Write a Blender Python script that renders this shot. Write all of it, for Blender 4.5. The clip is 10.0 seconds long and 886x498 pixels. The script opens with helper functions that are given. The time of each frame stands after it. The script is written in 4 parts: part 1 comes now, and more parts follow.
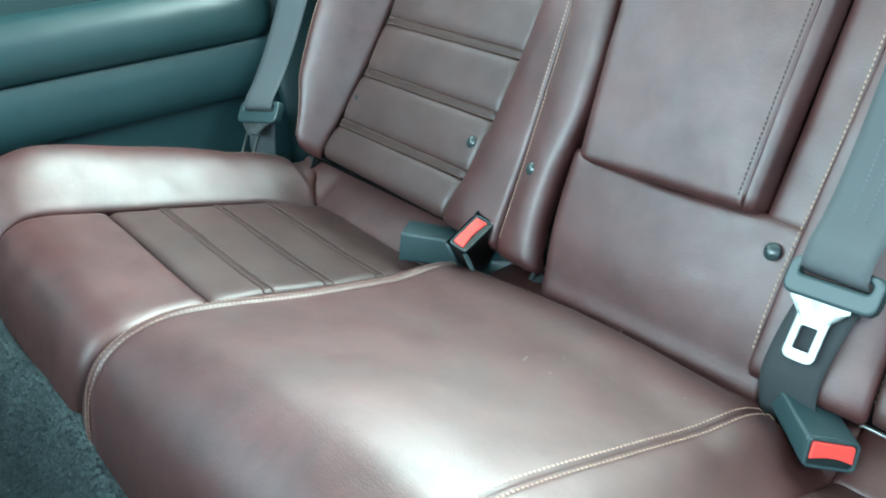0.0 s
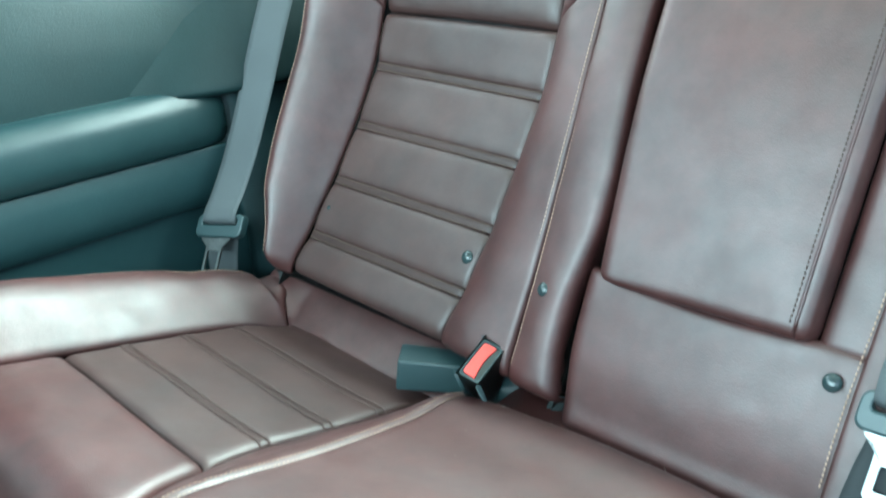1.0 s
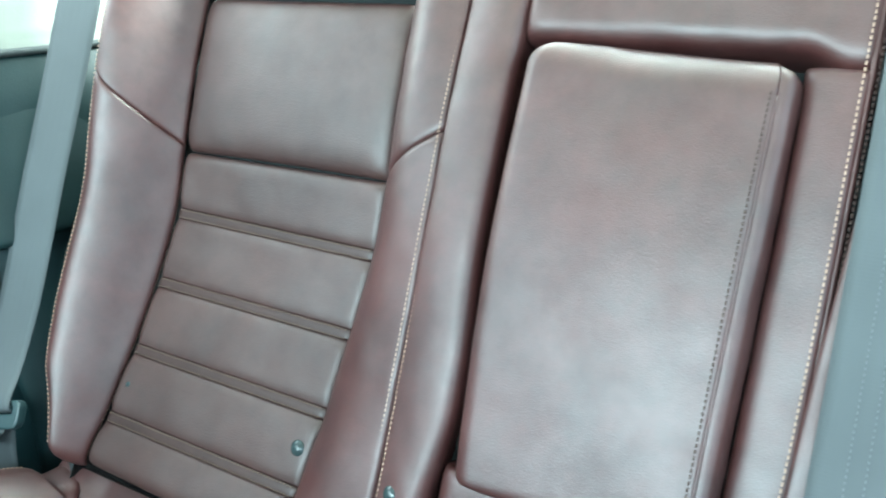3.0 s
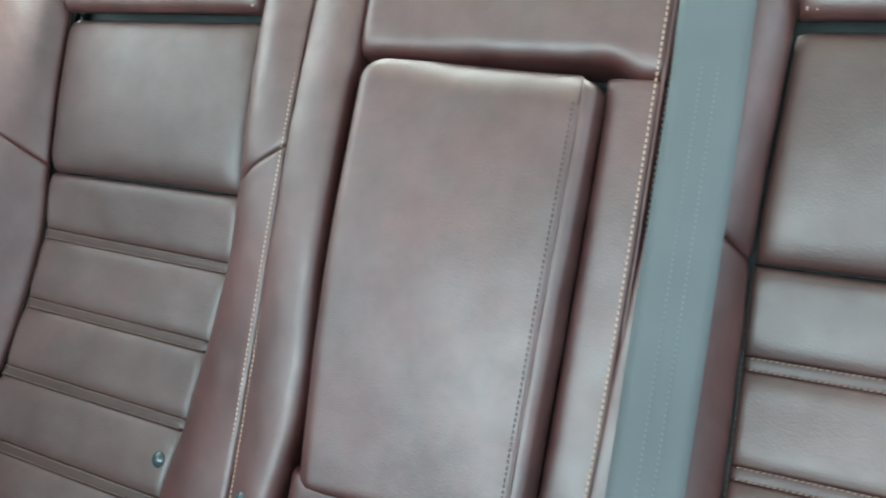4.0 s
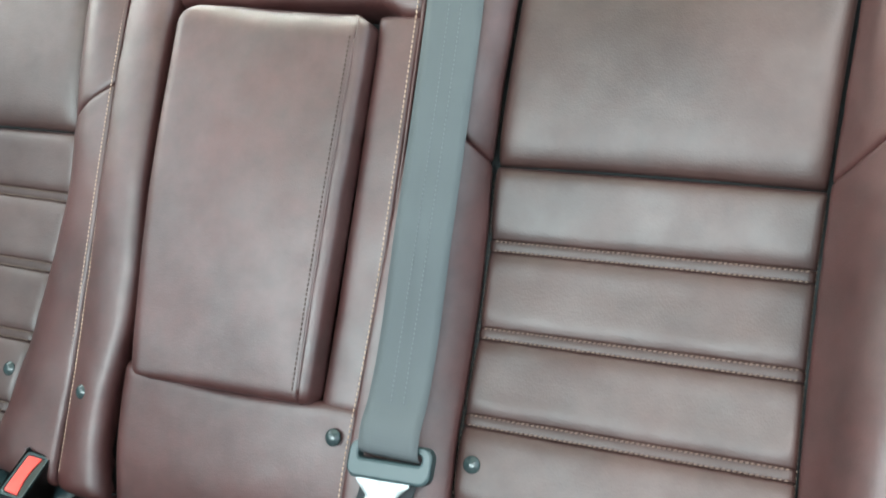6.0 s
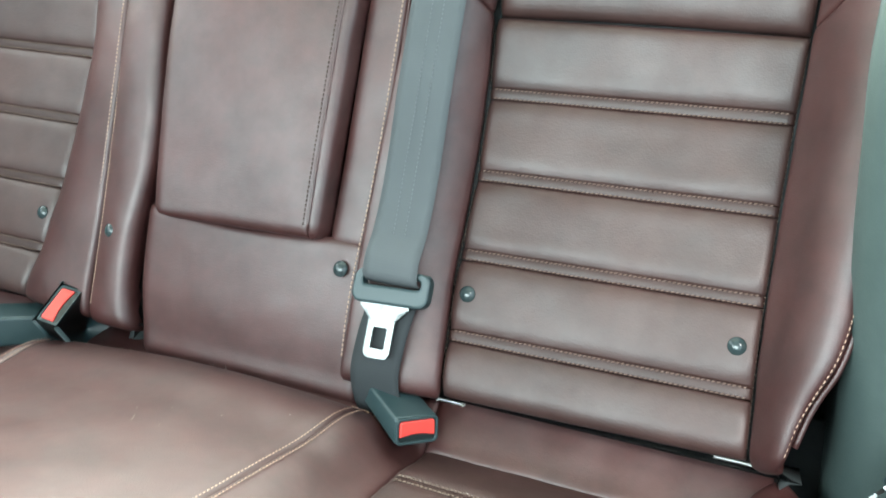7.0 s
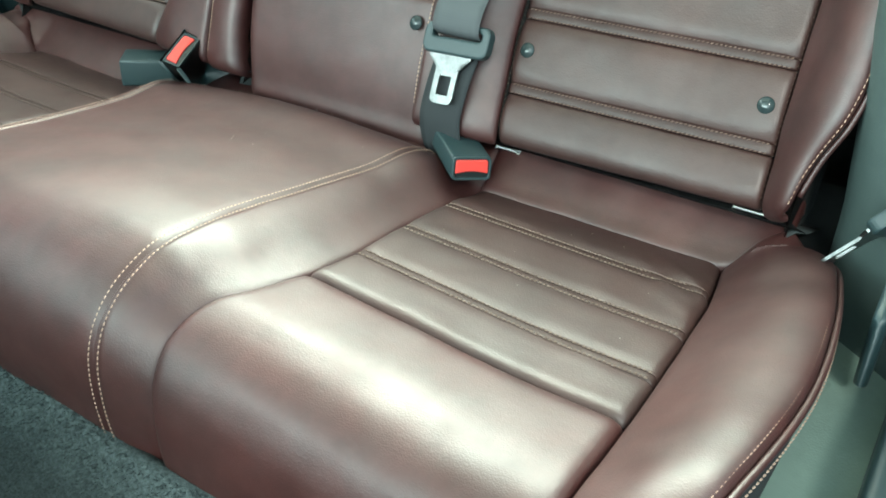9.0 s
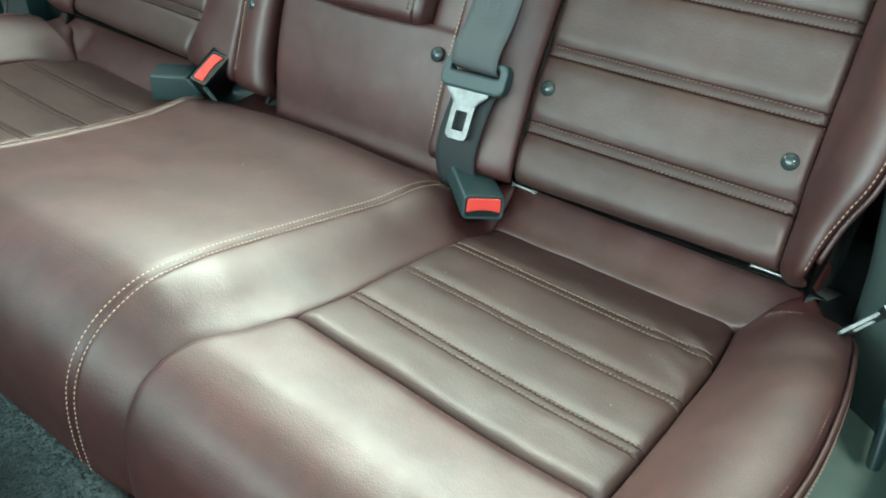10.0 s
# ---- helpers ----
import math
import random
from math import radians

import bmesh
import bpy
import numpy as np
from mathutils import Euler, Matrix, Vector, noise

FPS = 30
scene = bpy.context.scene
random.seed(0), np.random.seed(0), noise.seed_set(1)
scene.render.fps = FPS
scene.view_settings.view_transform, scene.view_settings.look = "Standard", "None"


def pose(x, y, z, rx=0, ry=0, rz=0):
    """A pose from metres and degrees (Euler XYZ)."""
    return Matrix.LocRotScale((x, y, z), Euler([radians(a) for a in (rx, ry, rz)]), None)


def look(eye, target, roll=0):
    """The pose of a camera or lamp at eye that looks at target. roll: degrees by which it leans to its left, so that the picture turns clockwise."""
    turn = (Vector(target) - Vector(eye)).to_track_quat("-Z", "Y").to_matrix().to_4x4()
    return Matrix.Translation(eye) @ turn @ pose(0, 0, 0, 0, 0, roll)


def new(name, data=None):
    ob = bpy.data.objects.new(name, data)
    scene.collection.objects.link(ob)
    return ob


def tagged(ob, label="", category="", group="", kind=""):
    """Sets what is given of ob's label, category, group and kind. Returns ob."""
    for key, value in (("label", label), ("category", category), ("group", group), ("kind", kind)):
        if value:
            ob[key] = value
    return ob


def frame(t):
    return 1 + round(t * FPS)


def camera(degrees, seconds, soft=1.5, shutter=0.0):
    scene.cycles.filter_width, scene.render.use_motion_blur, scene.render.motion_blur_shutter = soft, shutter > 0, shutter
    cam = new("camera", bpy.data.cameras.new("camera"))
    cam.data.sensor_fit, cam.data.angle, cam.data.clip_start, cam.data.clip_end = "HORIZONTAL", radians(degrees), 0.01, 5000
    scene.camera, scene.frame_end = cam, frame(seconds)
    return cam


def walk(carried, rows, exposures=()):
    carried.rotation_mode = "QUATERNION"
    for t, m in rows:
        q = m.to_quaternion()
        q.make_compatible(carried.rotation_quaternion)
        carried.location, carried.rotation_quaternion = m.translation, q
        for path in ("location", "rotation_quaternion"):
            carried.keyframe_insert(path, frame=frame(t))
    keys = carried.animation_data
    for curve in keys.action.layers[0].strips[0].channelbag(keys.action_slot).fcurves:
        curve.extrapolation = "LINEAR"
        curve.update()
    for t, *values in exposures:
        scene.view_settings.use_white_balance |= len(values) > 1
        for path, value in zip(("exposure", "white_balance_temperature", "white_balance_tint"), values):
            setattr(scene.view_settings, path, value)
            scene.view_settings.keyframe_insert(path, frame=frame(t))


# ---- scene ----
cam = camera(53.8, 10.0, soft=1.7, shutter=0.4)
EXPOSURES = [(0, 1.42, 5600, -4), (1.5, 1.56, 5550, -7), (2.5, 1.78, 5650, -5), (4.5, 1.15, 6150, 4), (6.5, 1.42, 6450, 8), (7.5, 1.38, 6400, 3), (9, 1.18, 6400, -3), (10, 0.88, 6320, -5)]
PATH = [
    (0, (0.407, -0.55, 0.757), (-0.986, 0.562, -0.151), -2.2),
    (0.5, (0.344, -0.562, 0.764), (-0.998, 0.643, -0.1), -2.4),
    (1, (0.287, -0.557, 0.788), (-0.999, 0.752, -0.007), -2.2),
    (1.5, (0.233, -0.537, 0.807), (-1.024, 0.849, 0.099), -2.0),
    (2, (0.181, -0.486, 0.823), (-1.021, 0.957, 0.134), -2.1),
    (2.5, (0.185, -0.457, 0.832), (-0.918, 1.062, 0.142), -1.9),
    (2.7, (0.189, -0.453, 0.839), (-0.871, 1.096, 0.147), -1.7),
    (3.8, (0.265, -0.437, 0.842), (-0.659, 1.211, 0.187), -1.5),
    (4, (0.283, -0.431, 0.849), (-0.622, 1.22, 0.174), -2.1),
    (4.5, (0.323, -0.433, 0.848), (-0.511, 1.252, 0.168), -2.0),
    (5, (0.373, -0.448, 0.837), (-0.397, 1.27, 0.164), -1.9),
    (5.2, (0.39, -0.463, 0.837), (-0.357, 1.268, 0.17), -1.7),
    (6.3, (0.432, -0.533, 0.806), (-0.279, 1.197, 0.099), -1.6),
    (6.5, (0.445, -0.547, 0.782), (-0.281, 1.176, 0.072), -1.2),
    (7, (0.459, -0.566, 0.788), (-0.277, 1.075, -0.086), -1.2),
    (7.5, (0.486, -0.585, 0.779), (-0.362, 1.005, -0.09), -1.9),
    (8, (0.514, -0.602, 0.758), (-0.393, 0.951, -0.117), -1.9),
    (8.5, (0.542, -0.616, 0.765), (-0.385, 0.785, -0.321), -2.8),
    (9, (0.568, -0.621, 0.783), (-0.354, 0.663, -0.442), -3.5),
    (9.5, (0.574, -0.589, 0.796), (-0.375, 0.66, -0.445), -3.7),
    (10, (0.585, -0.566, 0.794), (-0.451, 0.639, -0.421), -3.4),
]
walk(cam, [(t, look(eye, target, roll)) for t, eye, target, roll in PATH], EXPOSURES)

# ---- light: an overcast sky through the glass, doors and rear window ----
world = bpy.data.worlds.new("sky")
scene.world = world
world.use_nodes = True
wn = world.node_tree.nodes
sky = wn.new("ShaderNodeTexSky")
sky.sky_type, sky.sun_disc = "NISHITA", False
sky.sun_elevation, sky.sun_rotation = radians(50), radians(205)
wn["Background"].inputs["Strength"].default_value = 0.14
world.node_tree.links.new(sky.outputs["Color"], wn["Background"].inputs["Color"])
sun = new("sun", bpy.data.lights.new("sun", "SUN"))
sun.data.energy, sun.data.angle, sun.data.color = 1.2, radians(12), (1.0, 0.96, 0.9)
sun.matrix_world = look((2.0, -3.0, 4.0), (0, 0, 0.4))


def opening_light(name, place, target, width, height, watts, colour):
    lamp = new(name, bpy.data.lights.new(name, "AREA"))
    lamp.data.shape, lamp.data.size, lamp.data.size_y = "RECTANGLE", width, height
    lamp.data.energy, lamp.data.color = watts, colour
    lamp.matrix_world = look(place, target)
    return lamp


opening_light("rear_window_light", (0.0, 0.72, 1.04), (0.0, 0.12, 0.25), 1.2, 0.81, 100.0, (0.93, 1.0, 0.90))
opening_light("door_light", (0.98, -0.80, 0.95), (0.1, -0.05, 0.4), 1.15, 0.85, 3.0, (0.92, 1.0, 0.95))
opening_light("quarter_window_light", (-0.80, 0.18, 1.05), (0.35, 0.0, 0.55), 0.85, 0.34, 3.2, (0.94, 1.0, 0.90))
opening_light("right_quarter_window_light", (0.80, 0.18, 1.05), (-0.35, 0.0, 0.55), 0.85, 0.34, 1.6, (0.88, 1.0, 0.98))
opening_light("left_window_light", (-0.76, -0.80, 1.00), (0.1, 0.1, 0.6), 0.90, 0.38, 2.4, (0.92, 1.0, 0.93))
opening_light("windscreen_light", (0.0, -1.60, 1.14), (0.0, 0.0, 0.60), 1.35, 0.75, 34.0, (0.85, 1.0, 1.01))


# ---- materials ----
def material(name, base, rough, metal=0.0, specular=0.5):
    mat = bpy.data.materials.new(name)
    mat.use_nodes = True
    shader = mat.node_tree.nodes["Principled BSDF"]
    shader.inputs["Base Color"].default_value = (*base, 1)
    shader.inputs["Roughness"].default_value = rough
    shader.inputs["Metallic"].default_value = metal
    shader.inputs["Specular IOR Level"].default_value = specular
    return mat


def node(mat, kind, **values):
    made = mat.node_tree.nodes.new(kind)
    for key, value in values.items():
        made.inputs[key].default_value = value
    return made


def wire(mat, a, out, b, into):
    mat.node_tree.links.new(a.outputs[out], b.inputs[into])


def mottle(mat, light, dark, scale, fine, rough_lo, rough_hi, grain, grain_scale, grain_depth, gloss=None):
    """Colour varied at two scales, roughness varied with it, and a fine relief of pores."""
    shader = mat.node_tree.nodes["Principled BSDF"]
    place = node(mat, "ShaderNodeTexCoord")
    big = node(mat, "ShaderNodeTexNoise", Scale=scale, Detail=5.0, Roughness=0.6)
    small = node(mat, "ShaderNodeTexNoise", Scale=fine, Detail=3.0, Roughness=0.6)
    both = node(mat, "ShaderNodeMath")
    both.operation = "MULTIPLY_ADD"
    both.inputs[1].default_value = 0.35
    ramp = node(mat, "ShaderNodeValToRGB")
    ramp.color_ramp.elements[0].position, ramp.color_ramp.elements[0].color = 0.50, (*dark, 1)
    ramp.color_ramp.elements[1].position, ramp.color_ramp.elements[1].color = 0.86, (*light, 1)
    spread = node(mat, "ShaderNodeMapRange")
    spread.inputs["From Min"].default_value, spread.inputs["From Max"].default_value = 0.3, 0.7
    spread.inputs["To Min"].default_value, spread.inputs["To Max"].default_value = rough_lo, rough_hi
    for tex in (big, small):
        wire(mat, place, "Object", tex, "Vector")
    wire(mat, small, "Fac", both, 0)
    wire(mat, big, "Fac", both, 2)
    wire(mat, both, "Value", ramp, "Fac")
    wire(mat, ramp, "Color", shader, "Base Color")
    cloud = node(mat, "ShaderNodeTexNoise", Scale=scale * 2.4, Detail=6.0, Roughness=0.65)
    wire(mat, place, "Object", cloud, "Vector")
    wire(mat, cloud, "Fac", spread, "Value")
    wire(mat, spread, "Result", shader, "Roughness")
    if gloss:
        worn = node(mat, "ShaderNodeTexNoise", Scale=scale * 1.6, Detail=7.0, Roughness=0.62)
        wire(mat, place, "Object", worn, "Vector")
        patchy = node(mat, "ShaderNodeMapRange")
        patchy.inputs["From Min"].default_value, patchy.inputs["From Max"].default_value = 0.36, 0.64
        patchy.inputs["To Min"].default_value, patchy.inputs["To Max"].default_value = gloss
        wire(mat, worn, "Fac", patchy, "Value")
        wire(mat, patchy, "Result", shader, "Specular IOR Level")
    pores = node(mat, "ShaderNodeTexVoronoi", Scale=grain_scale) if grain == "pores" else node(mat, "ShaderNodeTexNoise", Scale=grain_scale, Detail=2.0)
    crease = node(mat, "ShaderNodeTexNoise", Scale=130.0, Detail=5.0, Roughness=0.6)
    drawn = node(mat, "ShaderNodeMapping")
    drawn.inputs["Scale"].default_value = (0.55, 1.6, 1.6)
    wire(mat, place, "Object", pores, "Vector")
    wire(mat, place, "Object", drawn, "Vector")
    wire(mat, drawn, "Vector", crease, "Vector")
    bump = node(mat, "ShaderNodeBump", Strength=0.32, Distance=grain_depth)
    wire(mat, pores, 0, bump, "Height")
    swell = node(mat, "ShaderNodeBump", Strength=0.14, Distance=0.0006)
    wire(mat, crease, "Fac", swell, "Height")
    wire(mat, bump, "Normal", swell, "Normal")
    wire(mat, swell, "Normal", shader, "Normal")
    return mat


LEATHER = mottle(material("oxblood leather", (0.05, 0.018, 0.015), 0.4, specular=1.0), (0.053, 0.0152, 0.0138), (0.028, 0.0068, 0.0062), 14.0, 80.0, 0.44, 0.54, "pores", 900.0, 0.00025, (0.74, 0.90))
INSERT = mottle(material("brown insert leather", (0.05, 0.025, 0.02), 0.45, specular=0.55), (0.044, 0.0185, 0.0155), (0.026, 0.0103, 0.0088), 12.0, 70.0, 0.48, 0.56, "pores", 700.0, 0.0003, (0.64, 0.80))
# Insert leather in darker colours, so the bands between pads read dark.
BAND = mottle(material("darker insert leather", (0.05, 0.025, 0.02), 0.5, specular=0.5), (0.036, 0.0152, 0.0128), (0.021, 0.0083, 0.0070), 12.0, 90.0, 0.45, 0.55, "pores", 800.0, 0.0003)
PLASTIC = mottle(material("slate trim plastic", (0.016, 0.030, 0.031), 0.5, specular=0.18), (0.0068, 0.018, 0.0195), (0.0050, 0.0138, 0.0150), 6.0, 80.0, 0.42, 0.52, "pores", 600.0, 0.0003)
# Lightened copy of the trim plastic: light missing low down is put into colour.
SLATE_LIT = mottle(material("lit copy of slate plastic", (0.03, 0.05, 0.052), 0.5, specular=0.3), (0.015, 0.037, 0.041), (0.0115, 0.029, 0.033), 6.0, 80.0, 0.45, 0.55, "pores", 600.0, 0.0003)
SOFT = mottle(material("slate soft trim", (0.024, 0.036, 0.037), 0.4, specular=0.3), (0.013, 0.030, 0.032), (0.009, 0.022, 0.025), 5.0, 60.0, 0.30, 0.38, "pores", 800.0, 0.0002)
TRIM = mottle(material("slate green trim plastic", (0.05, 0.075, 0.072), 0.55), (0.19, 0.27, 0.235), (0.15, 0.215, 0.19), 6.0, 80.0, 0.5, 0.6, "pores", 600.0, 0.0003)
# Lighter plastic for the right arch only: its side light is put into colour.
ARCH_LIT = mottle(material("lit slate arch trim", (0.09, 0.13, 0.125), 0.6), (0.060, 0.088, 0.085), (0.046, 0.070, 0.067), 6.0, 80.0, 0.55, 0.65, "pores", 600.0, 0.0003)
BLACK = material("black plastic", (0.020, 0.040, 0.044), 0.42)
LINING = mottle(material("black lining cloth", (0.012, 0.016, 0.017), 0.8), (0.016, 0.021, 0.022), (0.010, 0.014, 0.015), 20.0, 200.0, 0.75, 0.9, "noise", 900.0, 0.0004)
CARPET = mottle(material("dark slate carpet", (0.03, 0.04, 0.045), 0.95, specular=0.15), (0.090, 0.118, 0.120), (0.032, 0.045, 0.047), 350.0, 1100.0, 0.9, 1.0, "noise", 520.0, 0.004)
CHROME = mottle(material("polished steel", (0.40, 0.42, 0.42), 0.3, metal=1.0), (0.21, 0.22, 0.22), (0.13, 0.14, 0.14), 60.0, 300.0, 0.26, 0.42, "noise", 600.0, 0.0001)
RED = material("red button plastic", (0.62, 0.055, 0.045), 0.35)
THREAD = material("tan thread", (0.36, 0.245, 0.185), 0.7)
THREAD_DARK = material("brown thread", (0.125, 0.082, 0.067), 0.7)
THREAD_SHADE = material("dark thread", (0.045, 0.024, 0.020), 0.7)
THREAD_DULL = material("dull brown thread", (0.10, 0.066, 0.05), 0.7)
WHITE = material("white plastic clip", (0.75, 0.77, 0.74), 0.4)
CREAM = mottle(material("cream trim", (0.22, 0.25, 0.21), 0.6), (0.040, 0.048, 0.039), (0.034, 0.041, 0.033), 6.0, 80.0, 0.55, 0.65, "pores", 600.0, 0.0002)
SHELL = mottle(material("pale headliner cloth", (0.62, 0.62, 0.56), 0.9), (0.66, 0.66, 0.60), (0.60, 0.60, 0.545), 10.0, 200.0, 0.85, 0.95, "noise", 700.0, 0.0004)


def webbing(name, base, cross):
    """Belt cloth: fine ribs along the belt and cross threads, from the belt's own coordinates."""
    mat = material(name, base, 0.75, specular=0.3)
    shader = mat.node_tree.nodes["Principled BSDF"]
    place = node(mat, "ShaderNodeUVMap")
    place.uv_map = "belt"
    ribs = node(mat, "ShaderNodeTexWave", Scale=cross, Distortion=0.0)
    ribs.wave_type, ribs.bands_direction = "BANDS", "X"
    weft = node(mat, "ShaderNodeTexWave", Scale=130.0, Distortion=0.0)
    weft.wave_type, weft.bands_direction = "BANDS", "Y"
    cloud = node(mat, "ShaderNodeTexNoise", Scale=14.0, Detail=4.0)
    mix = node(mat, "ShaderNodeMix")
    mix.data_type = "RGBA"
    mix.inputs[6].default_value, mix.inputs[7].default_value = (*[c * 0.82 for c in base], 1), (*[c * 1.1 for c in base], 1)
    bump = node(mat, "ShaderNodeBump", Strength=0.25, Distance=0.0003)
    bump2 = node(mat, "ShaderNodeBump", Strength=0.10, Distance=0.0002)
    for tex in (ribs, weft, cloud):
        wire(mat, place, "UV", tex, "Vector")
    wire(mat, cloud, "Fac", mix, 0)
    wire(mat, mix, 2, shader, "Base Color")
    wire(mat, ribs, "Fac", bump, "Height")
    wire(mat, weft, "Fac", bump2, "Height")
    wire(mat, bump, "Normal", bump2, "Normal")
    wire(mat, bump2, "Normal", shader, "Normal")
    return mat


BELT_THREAD = material("pale belt thread", (0.105, 0.115, 0.12), 0.7)
BELT = webbing("grey belt webbing", (0.068, 0.077, 0.082), 42.0)
# Darker copy of the webbing; the lower strap's darkness is put into its colour.
BELT_DARK = webbing("darkened belt webbing", (0.026, 0.031, 0.034), 42.0)


# ---- building helpers ----
def mesh_object(name, verts, faces, mat, parent=None, label="", smooth=True):
    data = bpy.data.meshes.new(name)
    data.from_pydata([tuple(map(float, p)) for p in verts], [], faces)
    data.materials.append(mat)
    if smooth:
        data.polygons.foreach_set("use_smooth", [True] * len(data.polygons))
    data.update()
    ob = new(name, data)
    if parent:
        ob.parent = parent
    return tagged(ob, label)


def part(name, bm, mat, parent, label=""):
    data = bpy.data.meshes.new(name)
    bm.to_mesh(data)
    bm.free()
    data.materials.append(mat)
    data.polygons.foreach_set("use_smooth", [True] * len(data.polygons))
    ob = new(name, data)
    ob.parent = parent
    return tagged(ob, label)


def thing(name, label, category, kind="", group=""):
    return tagged(new(name), label, category, group, kind)


def spline(points, k):
    """A smooth curve through a few points (Catmull-Rom by arc length): the place at k of its length, 0 to 1."""
    p = np.array(points, float)
    d = np.concatenate([[0], np.cumsum(np.linalg.norm(np.diff(p, axis=0), axis=1))])
    x = np.clip(np.asarray(k, float), 0, 1) * d[-1]
    m = np.gradient(p, d, axis=0)
    i = np.clip(np.searchsorted(d, x, side="right") - 1, 0, len(d) - 2)
    h = (d[i + 1] - d[i])[..., None]
    u = ((x - d[i]) / (d[i + 1] - d[i]))[..., None]
    return ((2 * u**3 - 3 * u**2 + 1) * p[i] + (u**3 - 2 * u**2 + u) * h * m[i]
            + (3 * u**2 - 2 * u**3) * p[i + 1] + (u**3 - u**2) * h * m[i + 1])


def ease(a, b, x):
    q = np.clip((np.asarray(x, float) - a) / (b - a), 0, 1)
    return q * q * (3 - 2 * q)


def table(xs, ys, x):
    """A smooth curve y(x) through a few values."""
    xs, ys = np.array(xs, float), np.array(ys, float)
    x = np.clip(np.asarray(x, float), xs[0], xs[-1])
    m = np.gradient(ys, xs)
    i = np.clip(np.searchsorted(xs, x, side="right") - 1, 0, len(xs) - 2)
    h = xs[i + 1] - xs[i]
    u = (x - xs[i]) / h
    return ((2 * u**3 - 3 * u**2 + 1) * ys[i] + (u**3 - 2 * u**2 + u) * h * m[i]
            + (3 * u**2 - 2 * u**3) * ys[i + 1] + (u**3 - u**2) * h * m[i + 1])


def unevenness(p, amount, size):
    return amount * (noise.noise(Vector(p) / size) + 0.5 * noise.noise(Vector(p) / size * 2.3))


def patch(name, surface, nu, nv, mat, parent, depth=(0.004,) * 4, radius=(0.015,) * 4, skirt=0.012, rough=0.0008, size=0.035, label="", facing=(0, -0.5, 0.8), quilt=(), corner_r=0.0):
    """A sewn leather panel: surface(s, t) gives its places; its four borders (s=0, s=1, t=0, t=1) dip by depth over radius,
    and a skirt folds away from them, so that the panel is a padded body and not a sheet. quilt: the borders that dip softly, without a crease; corner_r rounds the corners."""
    def spread(n):
        k = np.linspace(0, 1, n)
        return 0.45 * k + 0.55 * (0.5 - 0.5 * np.cos(np.pi * k))
    s, t = np.meshgrid(spread(nu), spread(nv), indexing="ij")
    base = surface(s, t)
    du, dv = np.gradient(base, axis=0), np.gradient(base, axis=1)
    normal = np.cross(du, dv)
    normal /= np.linalg.norm(normal, axis=2, keepdims=True) + 1e-12
    if (normal.reshape(-1, 3).mean(0) * np.array(facing)).sum() < 0:
        normal = -normal
        flip = True
    else:
        flip = False
    lu = np.concatenate([np.zeros((1, nv)), np.cumsum(np.linalg.norm(np.diff(base, axis=0), axis=2), axis=0)])
    lv = np.concatenate([np.zeros((nu, 1)), np.cumsum(np.linalg.norm(np.diff(base, axis=1), axis=2), axis=1)], axis=1)
    drop = np.zeros((nu, nv))
    for side, (d, r, gone) in enumerate(((depth[0], radius[0], lu), (depth[1], radius[1], lu[-1:] - lu), (depth[2], radius[2], lv), (depth[3], radius[3], lv[:, -1:] - lv))):
        q = np.clip(1 - gone / r, 0, 1)
        drop += d * q * q * (2 - q) if side in quilt else d * (1 - np.sqrt(1 - np.minimum(q, 0.999) ** 2)) / (1 - np.sqrt(1 - 0.999**2))
    if corner_r:
        for gu in (lu, lu[-1:] - lu):
            for gv in (lv, lv[:, -1:] - lv):
                reach = np.hypot(np.clip(corner_r - gu, 0, None), np.clip(corner_r - gv, 0, None)) / corner_r
                drop += 0.003 * np.clip(reach - 0.80, 0, 0.5)
    out = base - normal * drop[..., None]
    if rough:
        for i in range(nu):
            for j in range(nv):
                out[i, j] += normal[i, j] * unevenness(out[i, j], rough, size)
    verts = [tuple(p) for p in out.reshape(-1, 3)]
    faces = [(i * nv + j, (i + 1) * nv + j, (i + 1) * nv + j + 1, i * nv + j + 1) for i in range(nu - 1) for j in range(nv - 1)]
    ring = [(i, 0) for i in range(nu)] + [(nu - 1, j) for j in range(1, nv)] + [(i, nv - 1) for i in range(nu - 2, -1, -1)] + [(0, j) for j in range(nv - 2, 0, -1)]
    start = len(verts)
    centre = out.reshape(-1, 3).mean(0)
    for i, j in ring:
        verts.append(tuple(out[i, j] - normal[i, j] * skirt))
    n = len(ring)
    for k in range(n):
        a, b = ring[k], ring[(k + 1) % n]
        faces.append((a[0] * nv + a[1], start + k, start + (k + 1) % n, b[0] * nv + b[1]))
    if flip:
        faces = [f[::-1] for f in faces]
    return mesh_object(name, verts, faces, mat, parent, label)


